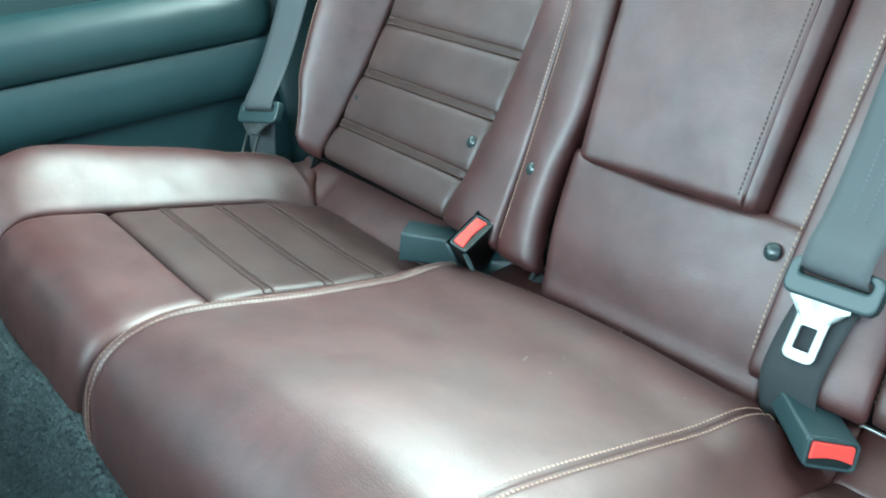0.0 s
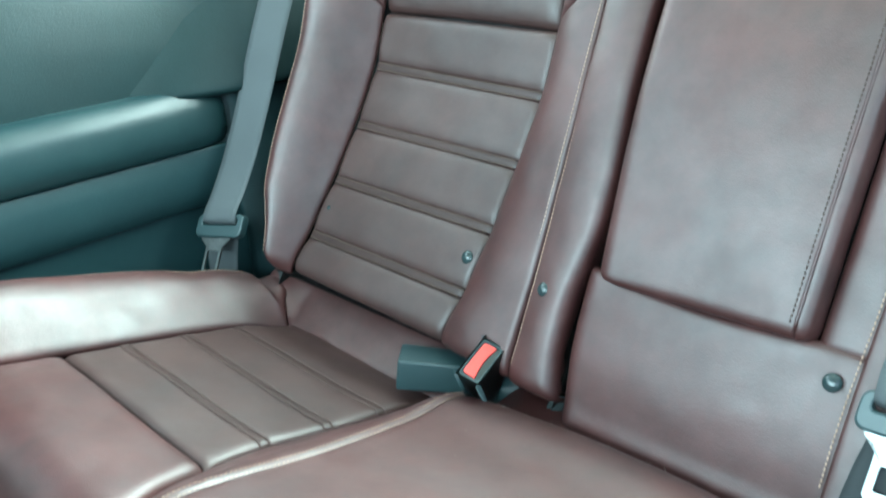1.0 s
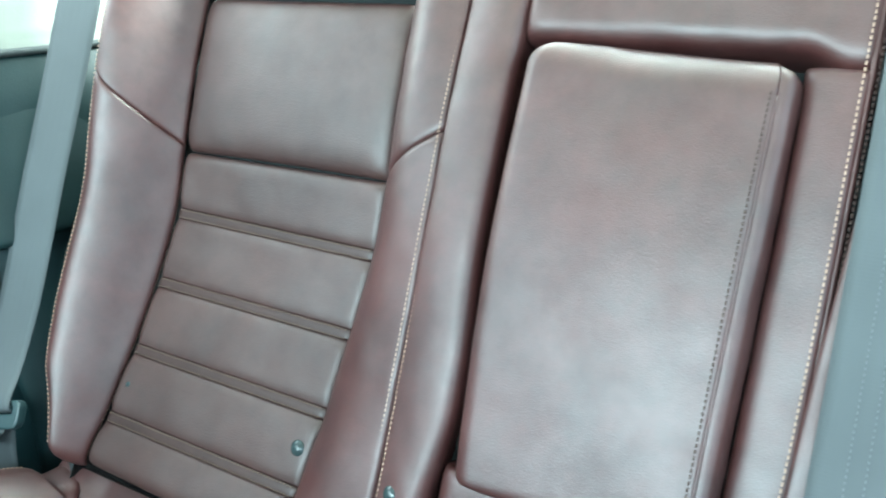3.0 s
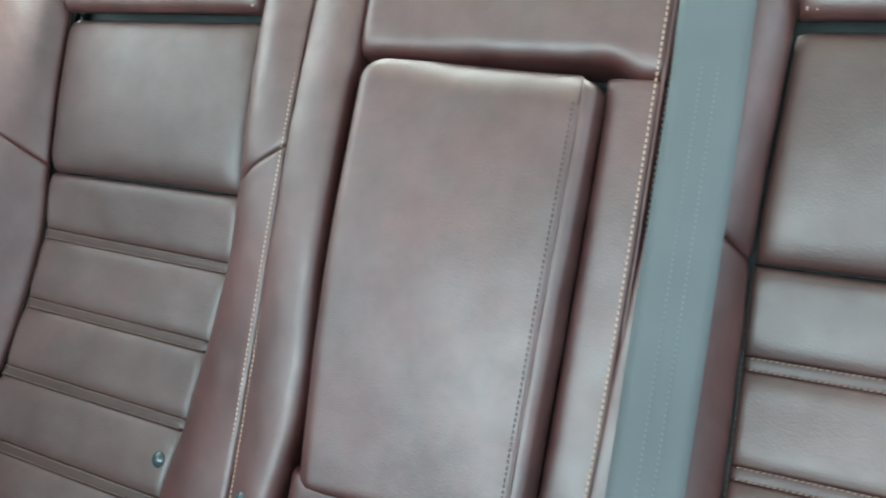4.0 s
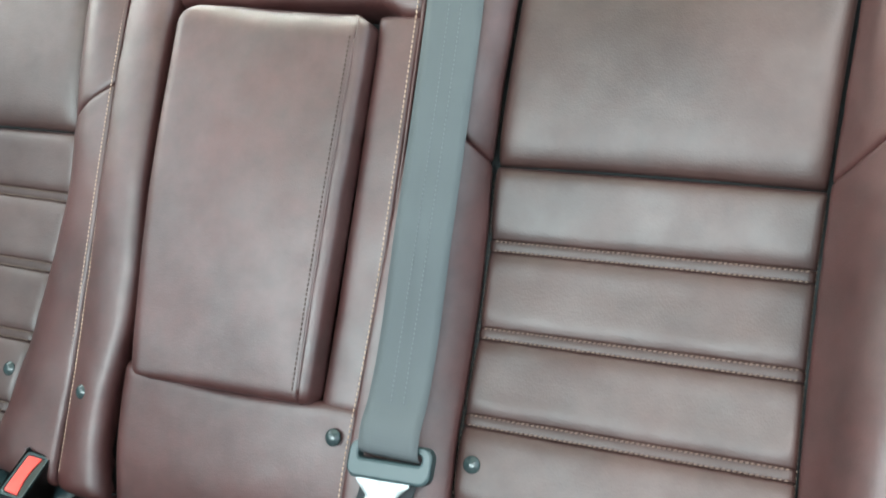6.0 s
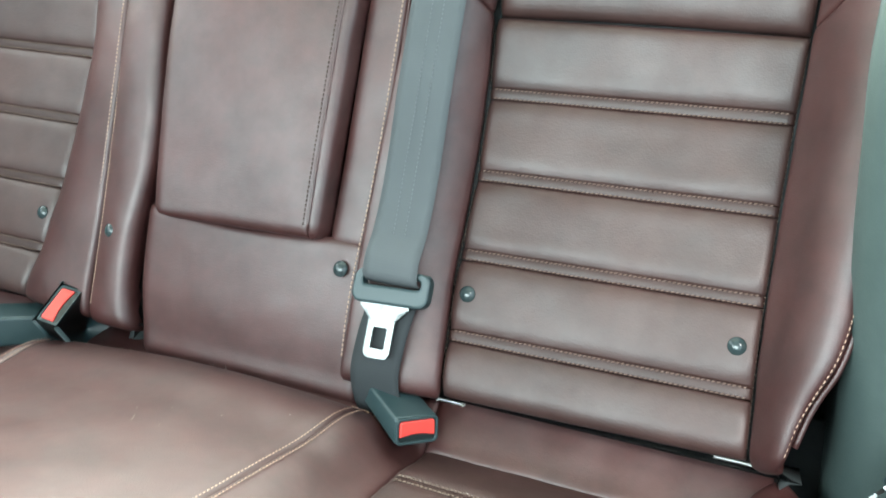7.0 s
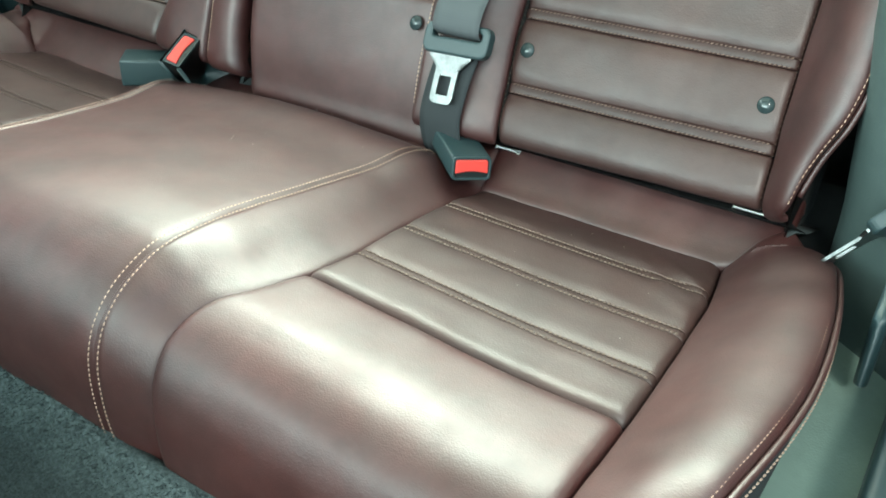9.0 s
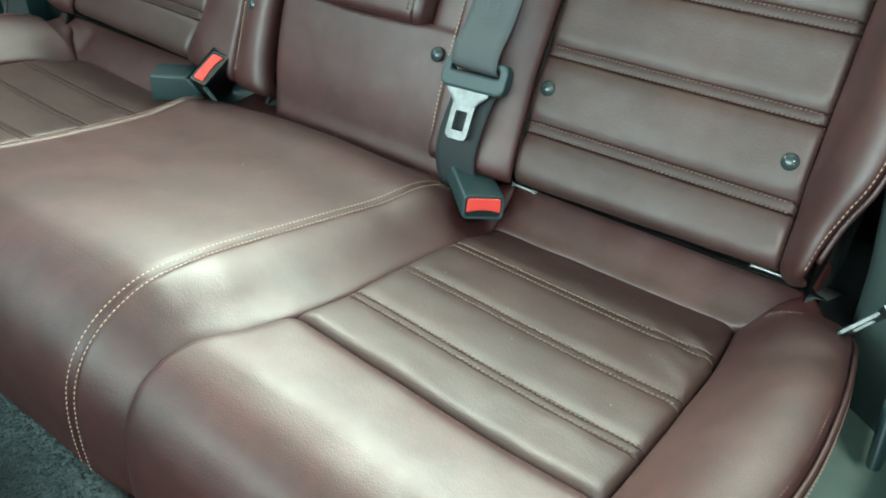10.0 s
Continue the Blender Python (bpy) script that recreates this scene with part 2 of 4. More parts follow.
def sweep(name, points, radius, mat, parent, n=40, sides=6, label=""):
    """A round cord along a smooth curve."""
    p = spline(points, np.linspace(0, 1, n))
    tan = np.gradient(p, axis=0)
    tan /= np.linalg.norm(tan, axis=1, keepdims=True) + 1e-12
    verts, faces = [], []
    for i in range(n):
        a = np.cross(tan[i], (0.31, 0.2, 0.93))
        a /= np.linalg.norm(a)
        b = np.cross(tan[i], a)
        for k in range(sides):
            w = 2 * math.pi * k / sides
            verts.append(p[i] + radius * (math.cos(w) * a + math.sin(w) * b))
    for i in range(n - 1):
        for k in range(sides):
            faces.append((i * sides + k, i * sides + (k + 1) % sides, (i + 1) * sides + (k + 1) % sides, (i + 1) * sides + k))
    faces += [tuple(range(sides))[::-1], tuple((n - 1) * sides + k for k in range(sides))]
    return mesh_object(name, verts, faces, mat, parent, label)


def stitches(points, out, mat, parent, gap=0.0040, long=0.0029, wide=0.0010, zig=0.0):
    """A row of thread stitches along a smooth curve; out: the way that the surface faces there."""
    p = np.array(points, float)
    length = np.linalg.norm(np.diff(p, axis=0), axis=1).sum()
    count = max(2, int(length / gap))
    mids = spline(points, (np.arange(count) + 0.5) / count)
    tans = np.gradient(mids, axis=0)
    out = np.array(out, float) / np.linalg.norm(out)
    verts, faces = [], []
    for c, tan in zip(mids, tans):
        tan = tan / np.linalg.norm(tan)
        side = np.cross(out, tan)
        side /= np.linalg.norm(side)
        up = np.cross(tan, side)
        tan = tan + zig * side
        k = len(verts)
        for f, w, h in ((-0.5, 0.5, 0), (-0.25, 1, 0.6), (0.25, 1, 0.6), (0.5, 0.5, 0)):
            verts += [c + tan * long * f - side * wide * 0.5 * w - up * wide * 0.3, c + tan * long * f + up * wide * h, c + tan * long * f + side * wide * 0.5 * w - up * wide * 0.3]
        for m in range(3):
            a = k + 3 * m
            faces += [(a, a + 3, a + 4, a + 1), (a + 1, a + 4, a + 5, a + 2)]
        faces += [(k, k + 1, k + 2), (k + 11, k + 10, k + 9)]
    return tagged(mesh_object("stitching", verts, faces, mat, parent), kind="stuff")


def rounded_block(bm, centre, x, y, z, half, bevel, taper=(1, 1)):
    """Adds a bevelled block with its own axes to bm. taper: the size of its far (z+) end."""
    made = bmesh.ops.create_cube(bm, size=2)
    for v in made["verts"]:
        f = (1, 1) if v.co.z < 0 else taper
        q = (v.co.x * half[0] * f[0], v.co.y * half[1] * f[1], v.co.z * half[2])
        v.co = Vector(centre) + Vector(x) * q[0] + Vector(y) * q[1] + Vector(z) * q[2]
    edges = list({e for v in made["verts"] for e in v.link_edges})
    bmesh.ops.bevel(bm, geom=edges, offset=bevel, segments=3, affect="EDGES", profile=0.6)
    return bm


def ribbon(name, points, wides, width, mat, parent, n=60, thick=0.0013, label=""):
    """A flat belt along a smooth curve; wides: the way across it at its start and end."""
    p = spline(points, np.linspace(0, 1, n))
    length = np.concatenate([[0], np.cumsum(np.linalg.norm(np.diff(p, axis=0), axis=1))])
    verts, faces, uvs = [], [], []
    cols = 7
    k = np.linspace(0, 1, n)[:, None]
    w = np.array(wides[0], float) * (1 - k) + np.array(wides[-1], float) * k
    tan = np.gradient(p, axis=0)
    for i in range(n):
        a = w[i] / np.linalg.norm(w[i])
        t = tan[i] / np.linalg.norm(tan[i])
        up = np.cross(a, t)
        up /= np.linalg.norm(up)
        for side in (1, -1):
            for c in range(cols):
                q = c / (cols - 1) * 2 - 1
                verts.append(p[i] + a * q * width / 2 + up * (side * thick / 2 * (1 if abs(q) < 0.99 else 0.4)))
                uvs.append((q * width / 2, length[i]))
    row = 2 * cols
    loop = list(range(cols)) + list(range(row - 1, cols - 1, -1))
    for i in range(n - 1):
        for k in range(row):
            faces.append((i * row + loop[k], i * row + loop[(k + 1) % row], (i + 1) * row + loop[(k + 1) % row], (i + 1) * row + loop[k]))
    faces += [tuple(loop)[::-1], tuple((n - 1) * row + k for k in loop)]
    ob = mesh_object(name, verts, faces, mat, parent, label)
    layer = ob.data.uv_layers.new(name="belt")
    for poly in ob.data.polygons:
        for li in poly.loop_indices:
            layer.data[li].uv = uvs[ob.data.loops[li].vertex_index]
    return ob


# ---- the seat backs ----
LEAN_BACK = radians(30.0)
BX, BV, BN = np.array([1.0, 0, 0]), np.array([0, math.sin(LEAN_BACK), math.cos(LEAN_BACK)]), np.array([0, -math.cos(LEAN_BACK), math.sin(LEAN_BACK)])
B0 = np.array([0, 0, 0.45])


def back(u, v, n):
    """A place of the seat back: u across, v up along its slope, n out of it."""
    u, v, n = np.broadcast_arrays(np.asarray(u, float), np.asarray(v, float), np.asarray(n, float))
    return B0 + u[..., None] * BX + v[..., None] * BV + n[..., None] * BN


def insert_n(v):
    return table([-0.10, -0.07, -0.03, 0.0, 0.033, 0.10, 0.168, 0.2266, 0.30, 0.377, 0.50], [0.004, 0.008, 0.002, 0.0, -0.004, -0.009, -0.009, 0.001, 0.012, 0.018, 0.022], v)


def outer_edge(v):
    return table([-0.080, -0.060, -0.037, 0.0, 0.05, 0.10, 0.20, 0.28, 0.345, 0.52], [0.477, 0.480, 0.485, 0.499, 0.506, 0.508, 0.510, 0.511, 0.513, 0.522], v)


def insert_edge(v):
    return table([-0.08, 0.0, 0.1, 0.2266, 0.377, 0.52], [0.222, 0.214, 0.212, 0.208, 0.213, 0.216], v)


def insert_outer(v):
    return table([-0.08, 0.0, 0.1, 0.2266, 0.377, 0.52], [0.452, 0.447, 0.445, 0.446, 0.452, 0.458], v)


def seam_edge(v):
    return table([-0.08, 0.0, 0.1, 0.2266, 0.377, 0.52], [0.136, 0.136, 0.139, 0.145, 0.153, 0.157], v)


def bolster_n(q, v, rise):
    """Cross-section of a bolster: q from the insert (0) to its outer edge (1)."""
    return insert_n(v) + rise * np.sin(np.clip(q, 0, 1) * math.pi * 0.62) ** 1.25 / math.sin(math.pi * 0.62) ** 1.25


def seat_back_half(parent, m):
    """The padded insert, bolsters and seams of one outer seat; m: 1 or -1 mirrors it."""
    bands = (-0.034, 0.0315, 0.0975, 0.1655)
    half, lip = 0.0045, 0.0022 if m > 0 else 0.0016
    edges = [-0.0855] + [b + o for b in bands for o in (-half, half)] + [0.2262]

    def rising(v, s):
        """Each seam climbs a little towards the door."""
        return v + (0.003 * s * ease(-0.08, -0.03, v) * ease(0.226, 0.17, v))
    for k in range(0, len(edges), 2):
        lo, hi = edges[k], edges[k + 1]

        def pad(s, t, lo=lo, hi=hi):
            low = lo + (0.006 * s if lo < -0.08 else 0.0)
            v = rising(low + (hi - low) * t, s)
            u = insert_edge(v) + (insert_outer(v) - insert_edge(v)) * s
            return back(m * u, v, insert_n(v) + 0.0022)
        patch("insert_pad", pad, 40, 16, INSERT, parent, (0.0018, 0.0018, lip if k else 0.008, lip if hi < 0.2 else 0.005), (0.006, 0.006, 0.012 if k else 0.016, 0.012), facing=BN, rough=0.0008,
              quilt=(2, 3) if 0 < k < 8 else (3,) if k == 0 else (2,), corner_r=0.020)
    for b in bands:
        def band(s, t, b=b):
            v = rising(b - half + 2 * half * t, s)
            u = insert_edge(v) + (insert_outer(v) - insert_edge(v)) * s
            return back(m * u, v, insert_n(v) + 0.0001 + 0.0004 * np.sin(math.pi * t))
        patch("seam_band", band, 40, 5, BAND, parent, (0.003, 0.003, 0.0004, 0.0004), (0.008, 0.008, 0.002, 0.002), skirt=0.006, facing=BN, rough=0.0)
        for o in (-0.0036, 0.0036):
            us, ks = np.linspace(insert_edge(b) + 0.004, insert_outer(b) - 0.004, 6), np.linspace(0.02, 0.98, 6)
            stitches([back(m * u, rising(b + o, k), insert_n(b + o) + 0.0011) for u, k in zip(us, ks)], BN, THREAD_DARK if m > 0 else THREAD_DULL, parent, gap=0.0036, long=0.0026, wide=0.0012, zig=0.35)

    for edge in (insert_edge, insert_outer):
        stitches([back(m * edge(v), v, insert_n(v) + 0.0006) for v in np.linspace(-0.07, 0.215, 12)], BN, THREAD_DULL, parent, gap=0.0046, long=0.0012, wide=0.0006)

    def upper(s, t):
        v = 0.2270 + (0.3755 - 0.2270) * t
        u = insert_edge(v) + (insert_outer(v) - insert_edge(v)) * s
        return back(m * u, v, insert_n(v) + 0.006 + 0.004 * np.sin(math.pi * s) * np.sin(math.pi * t))
    patch("upper_pad", upper, 36, 26, INSERT, parent, (0.008, 0.008, 0.009, 0.007), (0.018, 0.018, 0.026, 0.02), facing=BN, rough=0.0006)

    def head(s, t):
        v = 0.3775 + (0.435 - 0.3775) * t
        u = insert_edge(v) + (insert_outer(v) - insert_edge(v)) * s
        return back(m * u, v, insert_n(v) + 0.014 + 0.006 * np.sin(math.pi * t) - 0.025 * ease(0.6, 1.0, t))
    patch("head_pad", head, 36, 26, LEATHER, parent, (0.006, 0.006, 0.010, 0.006), (0.016, 0.016, 0.014, 0.02), facing=BN)
    for o in (0.005, 0.011):
        vs = np.linspace(0.383, 0.412, 4)
        stitches([back(m * (insert_edge(v) + o), v, insert_n(v) + 0.0135) for v in vs], BN, THREAD, parent)

    # outer bolster, cut by a slanting seam
    def slant_out(s):
        return 0.232 + 0.046 * s

    def outer(s, t, low):
        v0, v1 = (-0.084 + 0.006 * s, slant_out(s)) if low else (slant_out(s), 0.425 - 0.02 * s)
        v = v0 + (v1 - v0) * t
        rise = table([-0.08, -0.03, 0.05, 0.2, 0.35, 0.54], [0.020, 0.034, 0.050, 0.060, 0.064, 0.050], v)
        u = insert_outer(v) + (outer_edge(v) - insert_outer(v)) * s
        return back(m * u, v, bolster_n(s, v, rise) + 0.002)
    patch("outer_bolster", lambda s, t: outer(s, t, True), 26, 60, LEATHER, parent, (0.0030, 0.0045, 0.010, 0.0018), (0.007, 0.011, 0.016, 0.005), skirt=0.005, facing=BN, rough=0.0007)
    patch("outer_bolster", lambda s, t: outer(s, t, False), 26, 40, LEATHER, parent, (0.0030, 0.0045, 0.0018, 0.010), (0.007, 0.011, 0.005, 0.02), skirt=0.005, facing=BN, rough=0.0007)

    # side lining behind the outer bolster, its piping and its stitches
    def lining(s, t):
        v = -0.048 + 0.455 * t
        rise = table([-0.08, -0.03, 0.05, 0.2, 0.35, 0.54], [0.020, 0.034, 0.050, 0.060, 0.064, 0.050], v)
        n = bolster_n(1.0, v, rise) - 0.004 - 0.085 * s
        return back(m * (outer_edge(v) - 0.001 - 0.012 * s), v, n)
    patch("side_lining", lining, 12, 50, LINING, parent, (0.001,) * 4, (0.004,) * 4, skirt=0.002, facing=(m, 0, 0), rough=0.0006)

    def rim(v, du, dn):
        rise = table([-0.08, -0.03, 0.05, 0.2, 0.35, 0.54], [0.020, 0.034, 0.050, 0.060, 0.064, 0.050], v)
        return back(m * (outer_edge(v) + du), v, bolster_n(1.0, v, rise) - 0.0035 + dn)
    vs = np.linspace(-0.058, 0.405, 18)
    sweep("piping", [rim(v, 0.0, 0.0012) for v in vs], 0.0022, LEATHER, parent, n=90)
    lowvs = np.linspace(-0.066, 0.405, 22)

    def hem(v):
        """A line on the bolster's leather, just inside its outer edge."""
        rise = table([-0.08, -0.03, 0.05, 0.2, 0.35, 0.54], [0.020, 0.034, 0.050, 0.060, 0.064, 0.050], v)
        q = 1 - 0.0040 / (outer_edge(v) - insert_outer(v))
        return back(m * (outer_edge(v) - 0.0040), v, bolster_n(q, v, rise) + 0.0017)
    stitches([hem(v) for v in lowvs], (m * 0.5, -0.7, 0.4), THREAD, parent, gap=0.0042, long=0.0030, wide=0.0008)
    stitches([rim(v, 0.0004, -0.008) for v in np.linspace(-0.05, 0.06, 8)], (m, 0, 0), THREAD, parent, gap=0.0038, long=0.0027)

    # inner bolster, cut by a slanting seam
    def slant_in(s):
        return 0.268 - 0.040 * s

    def inner(s, t, low):
        v0, v1 = (-0.088, slant_in(s)) if low else (slant_in(s), 0.425)
        v = v0 + (v1 - v0) * t
        u = seam_edge(v) + (insert_edge(v) - seam_edge(v)) * s
        rise = table([-0.08, 0.0, 0.25, 0.54], [0.015, 0.019, 0.030, 0.030], v)
        return back(m * u, v, insert_n(v) * s + 0.003 * (1 - s) + rise * np.cos(s ** 2.0 * math.pi / 2) ** 0.9 + 0.002)
    patch("inner_bolster", lambda s, t: inner(s, t, True), 18, 50, LEATHER, parent, (0.0015, 0.002, 0.008, 0.003), (0.006, 0.006, 0.014, 0.008), facing=BN)
    patch("inner_bolster", lambda s, t: inner(s, t, False), 18, 36, LEATHER, parent, (0.0015, 0.002, 0.003, 0.008), (0.006, 0.006, 0.008, 0.02), facing=BN)


def button(u, v, n, parent, name="button"):
    """A dark glossy domed button on a flat ring."""
    bm = bmesh.new()
    made = bmesh.ops.create_uvsphere(bm, u_segments=18, v_segments=10, radius=1)
    for w in made["verts"]:
        r = math.hypot(w.co.x, w.co.y)
        flat = 0.0032 * max(w.co.z, -0.3) if r < 0.72 else 0.0020 * max(w.co.z, -0.3)
        w.co = Vector(back(u + w.co.x * 0.0068, v + w.co.y * 0.0068, n + flat))
    ob = part(name, bm, BUTTON, parent, "dark glossy snap button")
    return ob


BUTTON = material("dark glossy button", (0.022, 0.036, 0.038), 0.20)


def centre_n(v):
    return table([-0.09, -0.05, 0.0, 0.1, 0.2, 0.33, 0.45, 0.54], [0.004, 0.013, 0.018, 0.022, 0.028, 0.036, 0.040, 0.02], v)


left_back = thing("folding_bench", "oxblood leather rear seat back with ribbed insert and tan stitching", "car seat", group="rear seat backs")
seat_back_half(left_back, -1)


def split_edge(v):
    return table([-0.09, -0.05, 0.0, 0.05, 0.2, 0.33, 0.54], [-0.082, -0.090, -0.090, -0.083, -0.092, -0.098, -0.099], v)


def left_strip(s, t):
    v = -0.092 + (0.425 + 0.092) * t
    a, b = -seam_edge(v), split_edge(v)
    return back(a + (b - a) * s, v, table([-0.09, 0.0, 0.25, 0.54], [0.014, 0.021, 0.036, 0.030], v) + 0.006 * np.sin(math.pi * s * 0.8))


patch("split_bolster", left_strip, 18, 80, LEATHER, left_back, (0.0025, 0.013, 0.010, 0.01), (0.006, 0.013, 0.016, 0.02), skirt=0.04, facing=BN, rough=0.0009)
for o in (-0.0035, 0.0035):
    vs = np.linspace(-0.075, 0.415, 18)
    stitches([back(-seam_edge(v) + o, v, table([-0.09, 0.0, 0.25, 0.54], [0.015, 0.0222, 0.0355, 0.031], v)) for v in vs], BN, THREAD, left_back, gap=0.0038, long=0.0027)
button(-0.2265, 0.0, 0.0025, left_back)
button(-0.433, 0.0, -0.0010, left_back)
button(-0.119, -0.004, 0.0245, left_back)

right_back = thing("folding_bench", "oxblood leather rear seat back with ribbed insert and centre armrest", "car seat", group="rear seat backs")
seat_back_half(right_back, 1)
button(0.2265, 0.0, 0.0025, right_back)
button(0.433, 0.0, 0.0025, right_back)
button(0.121, 0.001, 0.0225, right_back)


def lower_centre(s, t):
    top = 0.0285 - 0.007 * np.sin(math.pi * np.clip(s * 1.15, 0, 1)) - 0.003 * s
    v = -0.114 + (top + 0.114) * t
    a = -0.090 + 0.010 * (1 - t) ** 2
    b = 0.146 - 0.007 * t
    return back(a + (b - a) * s, v, centre_n(v) + 0.004 * np.sin(math.pi * s))


patch("centre_panel", lower_centre, 40, 26, LEATHER, right_back, (0.012, 0.003, 0.014, 0.004), (0.014, 0.008, 0.022, 0.008), skirt=0.03, facing=BN, rough=0.0006)


def right_bar(s, t):
    v = 0.0205 + (0.333 - 0.0205) * t
    a = 0.1015 - 0.002 * ease(0.9, 1.0, t)
    b = table([0.0, 0.1, 0.2, 0.36], [0.1385, 0.1395, 0.1395, 0.1385], v)
    return back(a + (b - a) * s, v, centre_n(v) - 0.0015 + 0.002 * (1 - s) + 0.0015 * np.sin(s * math.pi * 0.6))


patch("armrest_frame", right_bar, 12, 40, LEATHER, right_back, (0.009, 0.002, 0.0025, 0.001), (0.014, 0.006, 0.006, 0.003), skirt=0.04, facing=BN)


def top_bar(s, t):
    u = -0.102 + (0.1385 + 0.102) * s
    low = 0.3445 - 0.0105 * ease(0.82, 0.95, s)
    v = low + (0.425 - low) * t
    return back(u, v, centre_n(v))


patch("armrest_frame", top_bar, 40, 26, LEATHER, right_back, (0.008, 0.003, 0.012, 0.01), (0.014, 0.008, 0.014, 0.02), skirt=0.04, facing=BN)
for o, mat in ((-0.004, THREAD), (0.0035, THREAD_SHADE)):
    vs = np.linspace(-0.07, 0.415, 18)
    stitches([back(table([-0.09, 0.0, 0.1, 0.2, 0.36, 0.54], [0.1355, 0.1368, 0.1392, 0.1395, 0.1385, 0.1385], v) + o, v, centre_n(v) + 0.0008 + 0.0030 * float(ease(0.03, 0.0, v)) - (0.005 if o > 0 else 0.0)) for v in vs], BN, mat, right_back, gap=0.0040, long=0.0029, wide=0.0013)
vs = np.linspace(-0.078, 0.415, 18)
sweep("piping", [back(table([-0.09, 0.0, 0.1, 0.2, 0.36, 0.54], [0.1355, 0.1368, 0.1392, 0.1395, 0.1385, 0.1385], v), v, centre_n(v) - 0.0035) for v in vs], 0.0019, LEATHER, right_back, n=80)


# the folding armrest: a padded front face, a side face and a stitched edge between them
def arm_n(v):
    return table([0.0, 0.05, 0.15, 0.34], [0.032, 0.036, 0.042, 0.048], v)


def corner(v, low, high, r_low, r_high):
    """How far a rounded outline draws in near its lower and upper end."""
    q0, q1 = np.clip((low + r_low - v) / r_low, 0, 1), np.clip((v - high + r_high) / r_high, 0, 1)
    return r_low * (1 - np.sqrt(1 - q0**2)) + r_high * (1 - np.sqrt(1 - q1**2))


def arm_face(s, t):
    v = 0.017 + (0.341 - 0.017) * t + 0.003 * s * (1 - t) - 0.005 * ease(0.3, 1.0, s) * t
    draw = corner(v, 0.017, 0.341, 0.010, 0.020)
    a = table([0.0, 0.03, 0.18, 0.33], [-0.070, -0.073, -0.086, -0.089], v) + draw
    b = 0.0895 - 0.9 * corner(v, 0.017, 0.341, 0.004, 0.022)
    return back(a + (b - a) * s, v, arm_n(v) + 0.004 * np.sin(math.pi * s) * np.sin(math.pi * t) ** 2)


armrest = patch("folding_armrest", arm_face, 50, 70, LEATHER, right_back, (0.010, 0.0008, 0.008, 0.020), (0.014, 0.004, 0.011, 0.030), skirt=0.05, facing=BN, rough=0.0003, label="padded oxblood leather armrest folded up")


def arm_side(s, t):
    v = 0.019 + (0.334 - 0.019) * t
    q = s * math.pi / 2
    r = 0.012
    draw = 0.9 * corner(v, 0.017, 0.341, 0.004, 0.022)
    return back(0.0898 - draw + r * np.sin(q), v, arm_n(v) - 0.0006 - r * (1 - np.cos(q)) - 0.03 * np.clip(s - 0.6, 0, 1))


patch("armrest_side", arm_side, 14, 50, LEATHER, armrest, (0.0008, 0.002, 0.010, 0.016), (0.003, 0.005, 0.016, 0.016), skirt=0.02, facing=(0.7, -0.6, 0.3))
vs = np.linspace(0.03, 0.312, 12)
stitches([back(0.0858, v, arm_n(v) + 0.0009) for v in vs], BN, THREAD_SHADE, armrest, gap=0.0038, long=0.0026, wide=0.0014)
sweep("piping", [back(0.0897, v, arm_n(v) - 0.0012) for v in np.linspace(0.028, 0.309, 10)], 0.0012, LEATHER, armrest, n=50)

# body behind the leather of both backs
for thing_ob, u0, u1 in ((left_back, -0.475, -0.095), (right_back, -0.090, 0.475)):
    bm = bmesh.new()
    rounded_block(bm, back((u0 + u1) / 2, 0.165, -0.055), BX, BN, BV, ((u1 - u0) / 2, 0.040, 0.25), 0.015)
    part("back_shell", bm, LINING, thing_ob, "black cloth seat shell")

# ---- the bench cushion ----
PROFILE = [(0.035, 0.374), (-0.012, 0.366), (-0.042, 0.348), (-0.060, 0.338), (-0.115, 0.3515), (-0.17, 0.364), (-0.23, 0.3775), (-0.288, 0.390),
           (-0.33, 0.400), (-0.368, 0.4085), (-0.388, 0.4095), (-0.405, 0.404), (-0.418, 0.391), (-0.427, 0.370), (-0.432, 0.345), (-0.433, 0.315)]
_fine = spline(PROFILE, np.linspace(0, 1, 400))
_len = np.linspace(0, 1, 400)


def at_y(y):
    """How far along the profile the top of the cushion reaches y."""
    top = _fine[:300]
    return float(np.interp(-y, -top[:, 0], _len[:300]))


def along(y):
    """at_y for many places at once."""
    return np.interp(-np.asarray(y, float), -_fine[:300, 0], _len[:300])


def rear_y(x, m=1):
    """Where the rear strip ends and the insert or the bolster begins."""
    corner_y = [-0.048, -0.032, -0.027, -0.037, -0.060] if m > 0 else [-0.049, -0.036, -0.031, -0.030, -0.030]
    return table([0.20, 0.30, 0.420, 0.437, 0.456, 0.473, 0.487, 0.50, 0.515], [-0.067] * 4 + corner_y, x)


P_BACK, P_SEAM, P_FRONT, P_CREST, P_END = 0.0, at_y(-0.067), at_y(-0.288), at_y(-0.37), 0.985


def crown(p):
    """How far the middle of the bench swells above its sides."""
    return np.interp(p, [0, P_SEAM, at_y(-0.12), at_y(-0.17), at_y(-0.22), at_y(-0.27), at_y(-0.32), P_CREST, 0.84, 1.0], [0, 0.002, 0.006, 0.009, 0.013, 0.017, 0.019, 0.020, 0.013, 0.006])


